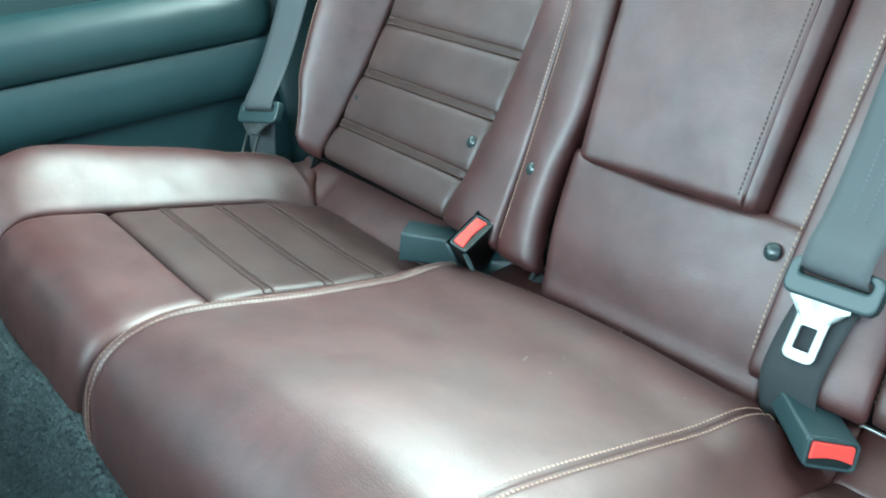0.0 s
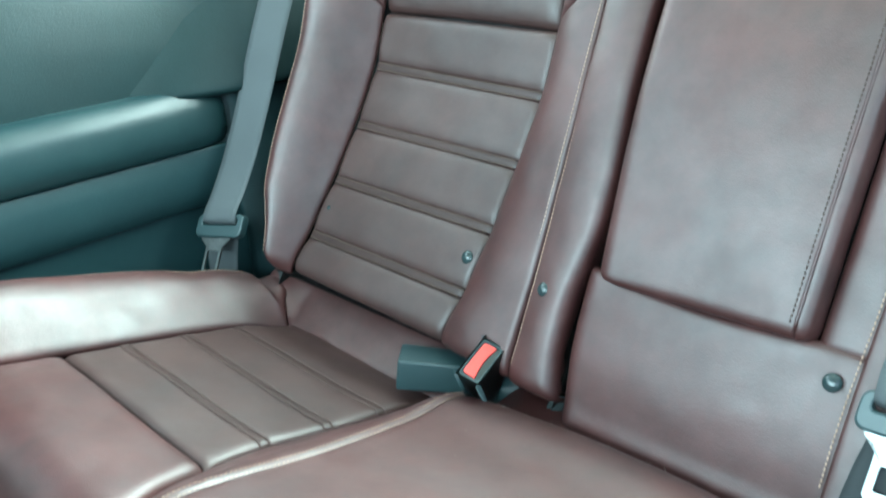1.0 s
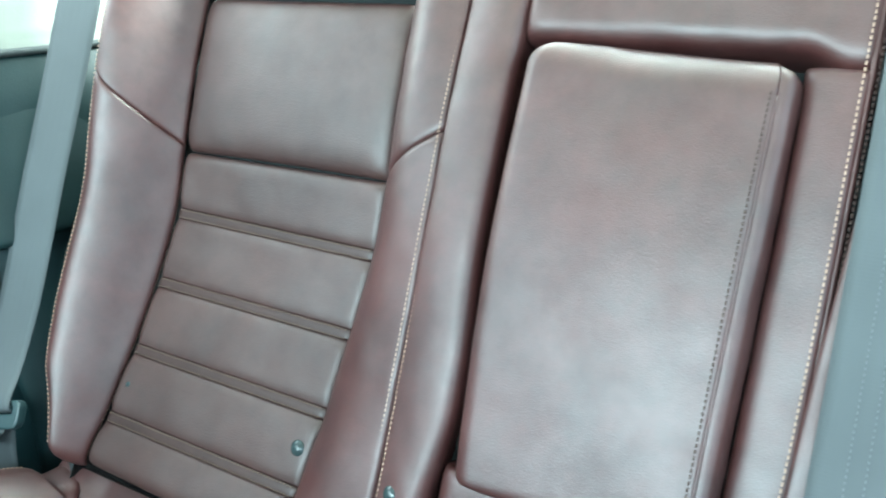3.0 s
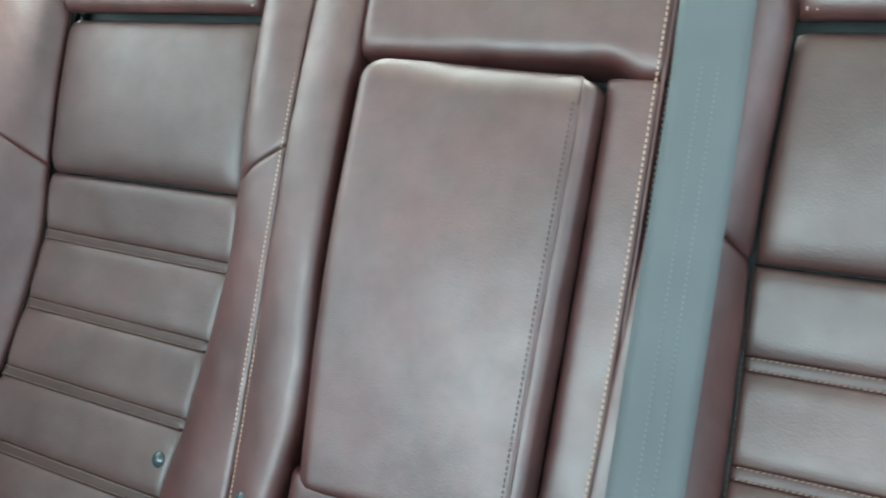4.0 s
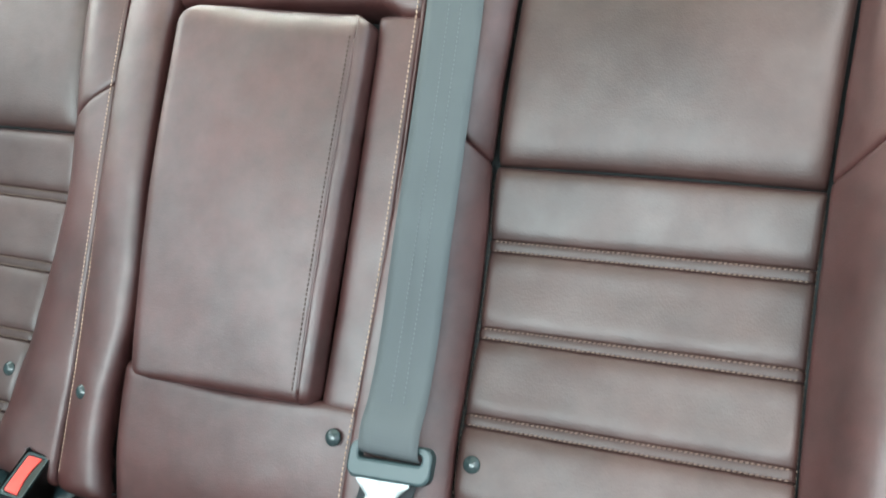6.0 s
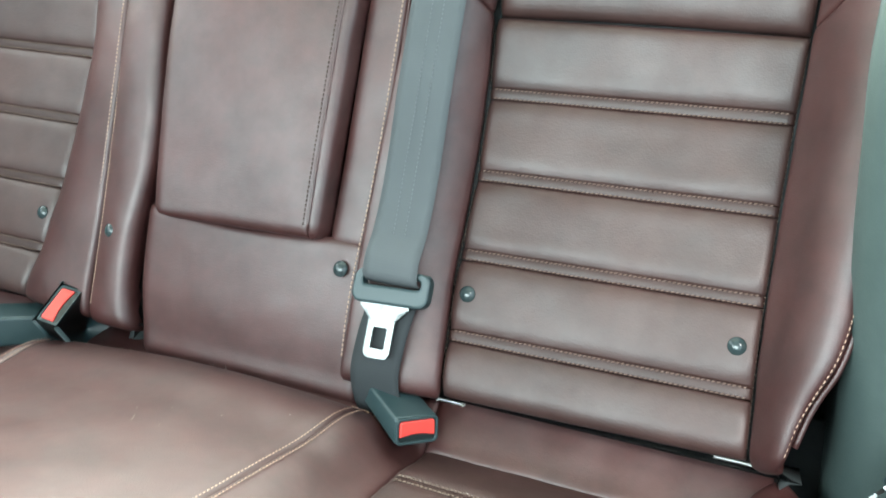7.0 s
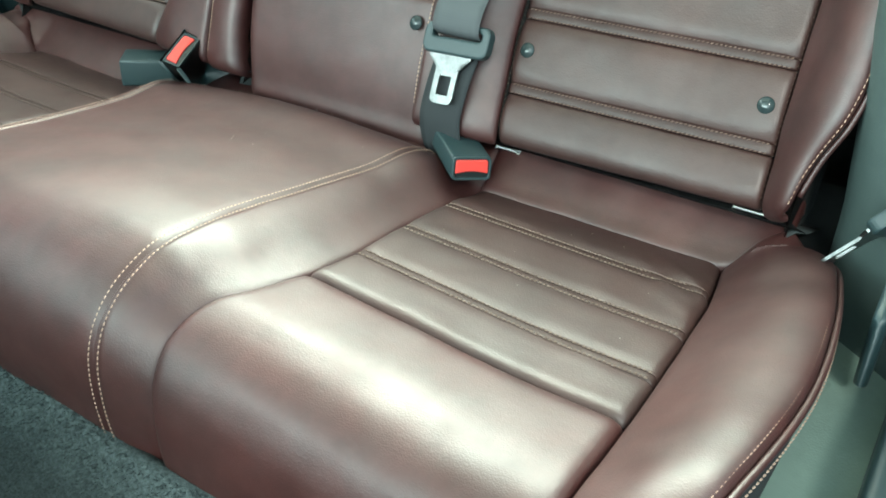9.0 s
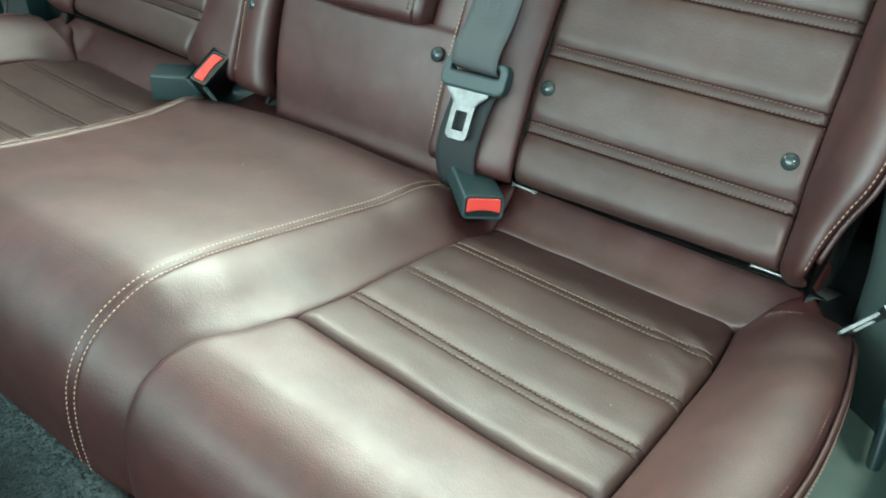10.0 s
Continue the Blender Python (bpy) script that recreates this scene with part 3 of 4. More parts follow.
def cushion(x, p, raised=0.0):
    """A place of the cushion: x across, p along its profile from the back over the front edge."""
    x, p, raised = np.broadcast_arrays(np.asarray(x, float), np.asarray(p, float), np.asarray(raised, float))
    yz = spline(PROFILE, p)
    d = (spline(PROFILE, np.clip(p + 0.004, 0, 1)) - spline(PROFILE, np.clip(p - 0.004, 0, 1)))
    d = d / (np.linalg.norm(d, axis=-1, keepdims=True) + 1e-9)
    ny, nz = d[..., 1], -d[..., 0]
    front = ease(P_CREST - 0.05, P_END, p)
    y = yz[..., 0] + ny * raised + front * 4.0 * np.clip(np.abs(x) - 0.40, 0, 1) ** 2
    return np.stack([x, y, yz[..., 1] + nz * raised + 0.018 * x - 0.004 + 0.008 * ease(0.25, 0.437, -x) + 0.012 * ease(0.437, 0.50, -x) + crown(p) * (1 - ease(0.18, 0.42, x)) * ease(-0.15, 0.12, x)], axis=-1)


def hump(p):
    return table([0, at_y(-0.012), at_y(-0.042), P_SEAM, at_y(-0.16), at_y(-0.23), P_CREST, 0.9, 1.0], [-0.040, -0.018, 0.010, 0.0250, 0.0245, 0.0245, 0.0255, 0.008, 0.003], p)


def hump_foot(p):
    return table([0, P_SEAM, at_y(-0.17), P_FRONT, at_y(-0.34), P_CREST, 1.0], [0.205, 0.214, 0.217, 0.222, 0.212, 0.204, 0.203], p)


def hump_edge(p):
    return table([0, P_SEAM, at_y(-0.17), P_FRONT, P_CREST, 1.0], [0.168, 0.164, 0.157, 0.155, 0.158, 0.158], p)


def pipe_x(p):
    return table([0, at_y(-0.05), at_y(-0.10), at_y(-0.18), at_y(-0.25), at_y(-0.30), at_y(-0.35), 0.9, 1.0], [0.492, 0.504, 0.522, 0.536, 0.540, 0.537, 0.530, 0.512, 0.500], p)


bench = thing("rear_bench", "oxblood leather rear bench cushion with ribbed inserts and tan stitching", "car seat")


def centre_top(s, t):
    p = P_BACK + (P_END - P_BACK) * t
    e = hump_edge(p)
    return cushion(-e + 2 * e * s, p, hump(p) + 0.008 * np.sin(math.pi * s) * (1 - ease(0.7, 1, t)))


patch("centre_cushion", centre_top, 60, 90, LEATHER, bench, (0.0035, 0.0035, 0.004, 0.004), (0.012, 0.012, 0.01, 0.01), skirt=0.02, rough=0.0005, size=0.06)


def side_rise(q, p):
    return hump(p) * (0.5 + 0.5 * np.cos(math.pi * np.clip(q, 0, 1))) ** 0.9


def cushion_half(m):
    bands = (0.255, 0.530, 0.790) if m > 0 else (0.27, 0.51, 0.765)

    def hump_side(s, t):
        p = P_BACK + (P_END - P_BACK) * t
        a, b = hump_edge(p), hump_foot(p)
        return cushion(m * (a + (b - a) * s), p, side_rise(s, p))
    patch("centre_side", hump_side, 22, 90, LEATHER, bench, (0.003, 0.004, 0.004, 0.004), (0.008, 0.010, 0.01, 0.01), skirt=0.02, rough=0.0005)
    ps = np.linspace(0.02, P_END, 30)
    sweep("piping", [cushion(m * hump_edge(p), p, hump(p) - 0.0030) for p in ps], 0.0018, LEATHER, bench, n=120)
    for o, lift in ((-0.0040, 0.0016), (0.0040, 0.0009)):
        stitches([cushion(m * (hump_edge(p) + o), p, hump(p) + lift - 0.0003) for p in np.linspace(P_SEAM - 0.05, P_END, 34)], (0, -0.4, 0.9), THREAD, bench, gap=0.0038, long=0.0025, wide=0.0008 if m > 0 else 0.0005)

    def ox(p):
        return table([P_SEAM - 0.002, at_y(-0.12), at_y(-0.2), P_FRONT, 1.0], [0.437, 0.447, 0.453, 0.456, 0.456], np.maximum(p, P_SEAM - 0.002))

    def column(p0, p1, lift):
        def surface(s, t):
            p = p0 + (p1 - p0) * t
            a, b = hump_foot(p), ox(p)
            x, y = a + (b - a) * s, spline(PROFILE, p)[..., 0]
            fold = 0.0
            for x0, y0, turn, reach, tall in ((0.425, -0.112, 0.75, 0.045, 0.0018), (0.412, -0.128, 0.62, 0.040, 0.0014), (0.430, -0.155, 0.55, 0.030, 0.0012)):
                along_fold = (x - x0) * math.cos(turn) - (y - y0) * math.sin(turn)
                off_fold = (x - x0) * math.sin(turn) + (y - y0) * math.cos(turn)
                fold = fold + tall * np.exp(-((along_fold / reach) ** 2) - (off_fold / 0.0055) ** 2)
            return cushion(m * x, p, lift + (fold if m > 0 else 0.0))
        return surface
    half = 0.0045 / 0.235
    seam = at_y(-0.297 if m > 0 else -0.303)
    cuts = [0.0] + [b + o for b in bands for o in (-half, half)] + [1.0]
    span = seam - P_SEAM
    lip, sunk = (0.0011, 0.0013) if m > 0 else (0.0003, 0.0022)
    for k in range(0, len(cuts), 2):
        patch("insert_pad", column(P_SEAM + span * cuts[k], P_SEAM + span * cuts[k + 1], 0.0025), 44, 16, INSERT, bench,
              (0.004, 0.005, lip, lip if k < 6 else 0.006), (0.010, 0.012, 0.010, 0.010), rough=0.0007, quilt=() if m < 0 else (2, 3) if k < 6 else (2,))
    for b in bands:
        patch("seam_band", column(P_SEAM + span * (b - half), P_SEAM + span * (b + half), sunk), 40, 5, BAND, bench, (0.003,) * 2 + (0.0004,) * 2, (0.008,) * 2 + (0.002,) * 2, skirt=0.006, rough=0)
        for o in (-0.8 * half, 0.8 * half):
            p = P_SEAM + span * (b + o)
            stitches([cushion(m * u, p, sunk + 0.0008) for u in np.linspace(hump_foot(p) + 0.004, ox(p) - 0.004, 6)], (0, 0.2, 1), THREAD_DULL if m > 0 else THREAD_SHADE, bench, gap=0.0034, long=0.0024, wide=0.0013, zig=0.35)

    def rear(s, t):
        x = 0.210 + (0.267 if m > 0 else 0.292) * s
        start, end = along(table([0.20, 0.42, 0.45, 0.465, 0.48, 0.515], [0.035, 0.035, 0.024, 0.012, 0.004, -0.010 if m > 0 else 0.004], x)), along(rear_y(x, m) - 0.006 * ease(0.437, 0.455, x))
        p = start + (end - start) * t
        foot = hump_foot(p)
        return cushion(m * (foot + ((0.477 if m > 0 else 0.502) - foot) * s), p, 0.003 + 0.011 * t**2 * ease(0.437, 0.472, x) + (0.010 * (1 - t) ** 2 if m < 0 else 0.0))
    patch("rear_strip", rear, 50, 20, LEATHER, bench, (0.004, 0.004, 0.004, 0.0035), (0.012, 0.008, 0.012, 0.008), rough=0.0008)

    def front(s, t):
        p = seam + (P_END - seam) * t
        a, b = hump_foot(p), ox(p)
        return cushion(m * (a + (b - a) * s), p, 0.004 + 0.003 * np.sin(math.pi * s) * np.sin(math.pi * np.clip(t * 1.6, 0, 1)))
    patch("front_roll", front, 50, 44, LEATHER, bench, (0.006, 0.006, 0.008, 0.004), (0.012, 0.012, 0.016, 0.01), rough=0.0005, size=0.05)

    grown = (0.0, 0.0, 0.0, 0.0, 0.0, 0.0, 0.0) if m > 0 else (-0.010, -0.010, -0.009, 0.002, 0.010, 0.008, 0.004)

    def bolster_rise(p):
        return table([0, P_SEAM, at_y(-0.12), at_y(-0.25), P_CREST, 0.9, 1.0], [h + g for h, g in zip((0.012, 0.022, 0.036, 0.038, 0.034, 0.014, 0.006), grown)], p)

    def bolster_lift(s, p, t):
        y, z = np.moveaxis(spline(PROFILE, p), -1, 0)
        level = np.where(y < -0.028, np.maximum(0.3565 - z, 0) * ease(-0.17, -0.11, y), 0.0)
        low = 0.65 + 0.35 * ease(0.0, 0.20, t)
        return 0.002 + level * ease(0.0, 0.4, s) + bolster_rise(p) * low * np.sin(s * math.pi * 0.60) ** 1.1

    def bolster(s, t):
        start = along(rear_y(0.437 + 0.075 * s, m))
        p = start + (P_END - start) * t
        a, b = ox(p), pipe_x(p)
        return cushion(m * (a + (b - a) * s), p, bolster_lift(s, p, t))
    patch("side_bolster", bolster, 30, 80, LEATHER, bench, (0.004, 0.0045, 0.004, 0.004), (0.010, 0.011, 0.012, 0.01), skirt=0.006, rough=0.0005, size=0.05)

    def rim(p, dx, dz):
        start = along(rear_y(0.512, m))
        return cushion(m * (pipe_x(p) + dx), p, bolster_lift(np.asarray(1.0), np.asarray(p), (p - start) / (P_END - start)) - 0.0045 + dz)
    ps = np.linspace(at_y(-0.080), P_END, 30)
    sweep("piping", [rim(p, 0.0012, 0.0) for p in ps], 0.0022, LEATHER, bench, n=110)
    stitches([rim(p, -0.0046, 0.0046) for p in ps], (m * 0.4, 0, 0.9), THREAD, bench, gap=0.0038, long=0.0027)
    stitches([rim(p, 0.0035, -0.006) for p in ps], (m * 0.9, 0, 0.4), THREAD, bench, gap=0.0038, long=0.0027)

    def skirt(s, t):
        p = at_y(-0.074) + (P_END - at_y(-0.074)) * t
        start = along(rear_y(0.512, m))
        top = cushion(m * (pipe_x(p) + 0.001), p, bolster_lift(1.0 + 0 * s, p, (p - start) / (P_END - start)) - 0.006)
        top[..., 0] -= m * 0.018 * s
        top[..., 2] = top[..., 2] * (1 - s) + np.minimum(top[..., 2] - 0.02, 0.27) * s
        return top
    patch("side_lining", skirt, 14, 60, LINING, bench, (0.001,) * 4, (0.004,) * 4, skirt=0.01, facing=(m, 0, 0), rough=0.0006)


cushion_half(1)
cushion_half(-1)
bm = bmesh.new()
rounded_block(bm, (0, -0.19, 0.285), (1, 0, 0), (0, 1, 0), (0, 0, 1), (0.47, 0.215, 0.035), 0.02)
part("cushion_base", bm, LINING, bench, "black cloth cushion base")
# Added black blocks make the gaps at the rear corners read as dark.
for m in (-1, 1):
    bm = bmesh.new()
    rounded_block(bm, (m * 0.475, 0.025, 0.280), (1, 0, 0), (0, 1, 0), (0, 0, 1), (0.045, 0.085, 0.055), 0.015)
    part("corner_filler", bm, LINING, bench, "added black block darkening the rear corner gap")

# ---- belts and buckles ----
centre_belt = thing("seat_belt", "grey webbing seat belt with black tongue hanging on the seat back", "seat belt", group="rear seat belts")
ribbon("webbing", [back(0.1665, 0.442, -0.030), back(0.1668, 0.440, 0.030), back(0.1672, 0.410, 0.0475), back(0.1685, 0.33, 0.042), back(0.1710, 0.17, 0.036), back(0.1735, 0.035, 0.036), back(0.1755, 0.012, 0.0455), back(0.1765, 0.0005, 0.0445), back(0.1768, -0.003, 0.036)],
       [(1, 0, 0.0)] * 2, 0.0465, BELT, centre_belt, n=180)
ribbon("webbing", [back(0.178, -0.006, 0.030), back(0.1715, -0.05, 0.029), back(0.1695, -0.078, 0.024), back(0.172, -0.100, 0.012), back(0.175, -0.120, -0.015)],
       [(1, 0.0, 0.05)] * 2, 0.0430, BELT_DARK, centre_belt, n=40, label="darkened lower webbing")
for o in (-0.0045, 0.0055):
    stitches([back(0.1672 + o, 0.410, 0.0487), back(0.1685 + o, 0.33, 0.0430), back(0.171 + o, 0.17, 0.0370), back(0.1735 + o, 0.035, 0.0372)], BN, BELT_THREAD, centre_belt, gap=0.0036, long=0.0020, wide=0.0008)


def rounded(cx, cy, hx, hy, r, n=6):
    """The outline of a rectangle with round corners."""
    pts = []
    for qx, qy, a0 in ((1, 1, 0), (-1, 1, 90), (-1, -1, 180), (1, -1, 270)):
        for k in range(n):
            a = radians(a0 + 90 * k / (n - 1))
            pts.append((cx + qx * (hx - r) + r * math.cos(a), cy + qy * (hy - r) + r * math.sin(a)))
    return pts


def ring_plate(place, name, outer, inner, t0, t1, mat, parent, label="", bevel=0.0004):
    """A plate between two outlines; place: its centre and its axes across, up and out."""
    c, ax, up, out = (np.array(q, float) for q in place)
    verts, faces, n = [], [], len(outer)
    for h in (t0, t1):
        for pts in (outer, inner):
            verts += [c + ax * a + up * b + out * h for a, b in pts]
    for k in range(n):
        j = (k + 1) % n
        faces += [(2 * n + k, 2 * n + j, 3 * n + j, 3 * n + k), (k, n + k, n + j, j), (k, j, 2 * n + j, 2 * n + k), (n + k, 3 * n + k, 3 * n + j, n + j)]
    ob = mesh_object(name, verts, faces, mat, parent, label, smooth=False)
    bev = ob.modifiers.new("soft", "BEVEL")
    bev.width, bev.segments, bev.limit_method = bevel, 2, "ANGLE"
    return ob


def flat_block(place, name, outline, t0, t1, mat, parent, label="", bevel=0.0012):
    """A solid block with the given outline, its edges softened."""
    c, ax, up, out = (np.array(q, float) for q in place)
    n = len(outline)
    verts = [c + ax * a + up * b + out * h for h in (t0, t1) for a, b in outline]
    faces = [tuple(range(n))[::-1], tuple(range(n, 2 * n))] + [(k, (k + 1) % n, n + (k + 1) % n, n + k) for k in range(n)]
    ob = mesh_object(name, verts, faces, mat, parent, label, smooth=False)
    bev = ob.modifiers.new("soft", "BEVEL")
    bev.width, bev.segments, bev.limit_method = bevel, 3, "ANGLE"
    return ob


def tongue(parent, c, ax, up, out, window=(0.0060, 0.0085)):
    """A black tongue body with a slot, and its steel plate with a window."""
    place = (c, ax, up, out)
    ring_plate(place, "tongue_body", rounded(0, 0, 0.0325, 0.0135, 0.0075), rounded(0, 0.0045, 0.0245, 0.0035, 0.003), -0.005, 0.006, BLACK, parent, "black plastic tongue body", 0.0020)
    stem, flare = 0.0113, [(0.0113, -0.0290), (0.0116, -0.0225), (0.0138, -0.0190), (0.0180, -0.0172), (0.0208, -0.0155), (0.0208, -0.0110)]
    outer = flare + [(-x, y) for x, y in flare[::-1]]
    for side, a0 in ((-1, 180), (1, 270)):
        for k in range(6):
            w = radians(a0 + 18 * k)
            outer.append((side * (stem - 0.0055) + 0.0055 * math.cos(w), -0.0505 + 0.0055 * math.sin(w)))
    ring_plate(place, "tongue_plate", [(x - 0.004, y) for x, y in outer], rounded(-0.004, -0.0400, *window, 0.0015), -0.001, 0.0014, CHROME, parent, "polished steel tongue plate with a window")


tongue(centre_belt, back(0.1775, -0.006, 0.037), BX * 0.995 + BV * 0.05, BV, BN)

left_belt = thing("seat_belt", "grey webbing seat belt hanging beside the seat bolster", "seat belt", group="rear seat belts")
top_l, tongue_l = np.array((-0.590, 0.16, 0.86)), np.array((-0.5362, -0.0720, 0.4262))
across_l = np.array((0.93, 0.30, 0.12))
along_l = (top_l - tongue_l) / np.linalg.norm(top_l - tongue_l)
out_l = np.cross(across_l / np.linalg.norm(across_l), along_l)
ribbon("webbing", [top_l, top_l * 0.5 + tongue_l * 0.5, tongue_l + along_l * 0.030 + out_l * 0.008, tongue_l + along_l * 0.015 + out_l * 0.0115, tongue_l + along_l * 0.006 + out_l * 0.0108, tongue_l + along_l * 0.002 + out_l * 0.001], [(0.9, 0.42, 0.0), across_l], 0.0465, BELT, left_belt, n=220)
ribbon("webbing", [tongue_l + (-0.002, 0, -0.004), tongue_l + (-0.020, 0.004, -0.05), tongue_l + (-0.030, 0.01, -0.12)], [across_l, (0.95, 0.25, -0.1)], 0.044, BELT, left_belt, n=20)
tongue(left_belt, tongue_l + out_l * 0.003, across_l / np.linalg.norm(across_l), along_l, out_l, window=(0.0080, 0.0115))


def buckle(c, face, side, label, size=(0.020, 0.010, 0.032), with_button=True, foot=1.0, tail=None):
    """A black buckle: face is the way from its tail to the red button's end; size: half its width, thickness and length."""
    c, face, side = Vector(c), Vector(face).normalized(), Vector(side)
    side = (side - face * side.dot(face)).normalized()
    up = face.cross(side)
    if up.z < 0:
        side, up = -side, -up
    wide, thick, long = size
    tail = Vector(tail).normalized() if tail else -face
    ob = thing("belt_buckle", label, "buckle", group="rear belt buckles")
    bm = bmesh.new()
    rounded_block(bm, c + tail * long, side, up, -tail, (wide * 0.92 * foot, thick * 0.88 * foot, long), 0.0030, taper=(1.08 / foot, 1.12 / foot))
    housing = part("housing", bm, BLACK, ob)
    if with_button:
        place = (c, side, up, face)
        ring_plate(place, "bezel", rounded(0, 0, wide * 0.985, thick * 0.97, 0.0038), rounded(0, 0.0002, wide * 0.86, thick * 0.78, 0.0028), -0.002, 0.0016, BLACK, housing, "worn black rim round the button", 0.0007)
        flat_block(place, "slot", rounded(0, -thick * 0.05, wide * 0.84, thick * 0.72, 0.002), -0.001, 0.0003, SLOT, housing, "dark slot under the button", 0.0003)
        low, top = -thick * 0.42, thick * 0.74
        outline = [(wide * 0.74, top), (wide * 0.80, top - thick * 0.14), (wide * 0.82, low)]
        outline += [(wide * 0.82 * (1 - k / 5), low + thick * 0.20 * math.sin(math.pi * k / 10)) for k in range(1, 10)]
        outline += [(-wide * 0.82, low), (-wide * 0.80, top - thick * 0.14), (-wide * 0.74, top)]
        flat_block(place, "release_button", outline[::-1], -0.001, 0.0021, RED, ob, "red release button")
    return ob


SLOT = material("glossy black slot", (0.012, 0.018, 0.019), 0.16)
buckle((0.2165, -0.082, 0.3715), (0.78, -0.55, 0.28), (0.52, 0.80, -0.25), "black belt buckle with red button lying on the cushion", size=(0.0185, 0.0105, 0.036), tail=(-0.76, 0.60, 0.02))
buckle((-0.1495, -0.0705, 0.3975), (0.32, -0.30, 0.90), (-0.09, 0.90, 0.32), "black belt buckle with red button standing at the seat gap", size=(0.0220, 0.0110, 0.032), foot=1.15, tail=(-0.12, 0.49, -0.87))
buckle((-0.246, -0.080, 0.360), (-0.75, -0.62, 0.10), (0.62, -0.75, 0.1), "black belt buckle lying beside another buckle", size=(0.020, 0.0155, 0.038), with_button=False)

hook_belt = thing("seat_belt", "grey seat belt with steel tongue beside the cushion", "seat belt", group="rear seat belts")
tongue(hook_belt, (0.546, -0.066, 0.4245), (0.20, 0.80, -0.50), (0.62, 0.25, 0.74), (0.74, -0.50, -0.37))
ribbon("webbing", [(0.550, -0.064, 0.428), (0.566, 0.0, 0.50), (0.600, 0.14, 0.86)], [(0.3, 0.6, -0.7), (0.9, -0.42, 0.0)], 0.0465, BELT, hook_belt)

for u0, u1, v, deep in ((0.212, 0.234, -0.0885, -0.019), (0.430, 0.458, -0.081, -0.014)):
    bm = bmesh.new()
    rounded_block(bm, back((u0 + u1) / 2, v, deep), BX, BN, BV, ((u1 - u0) / 2, 0.005, 0.0010), 0.0008)
    clip = thing("anchor_cover", "white plastic anchor cover in the gap under the seat back", "cover", group="anchor covers")
    part("cover_plate", bm, WHITE, clip)


# ---- side trim, floor and shell ----
def strip_surface(name, section, y0, y1, mat, parent, facing, n=30, m=-1, end=0.0, label="", thick=0.01, grow=None):
    """A trim panel: a smooth section (x, z) drawn out along y; end rounds it away at y1."""
    def surface(s, t):
        xz = spline(section, s)
        y = y0 + (y1 - y0) * t
        x = xz[..., 0] + (grow(y) if grow else 0)
        return np.stack([m * x, y, xz[..., 1] + 0 * y], axis=-1)
    return patch(name, surface, 30, n, mat, parent, (0.002, 0.002, 0.002, end or 0.002), (0.006, 0.006, 0.006, 0.05 if end else 0.006), skirt=thick, rough=0.0004, facing=facing, label=label)


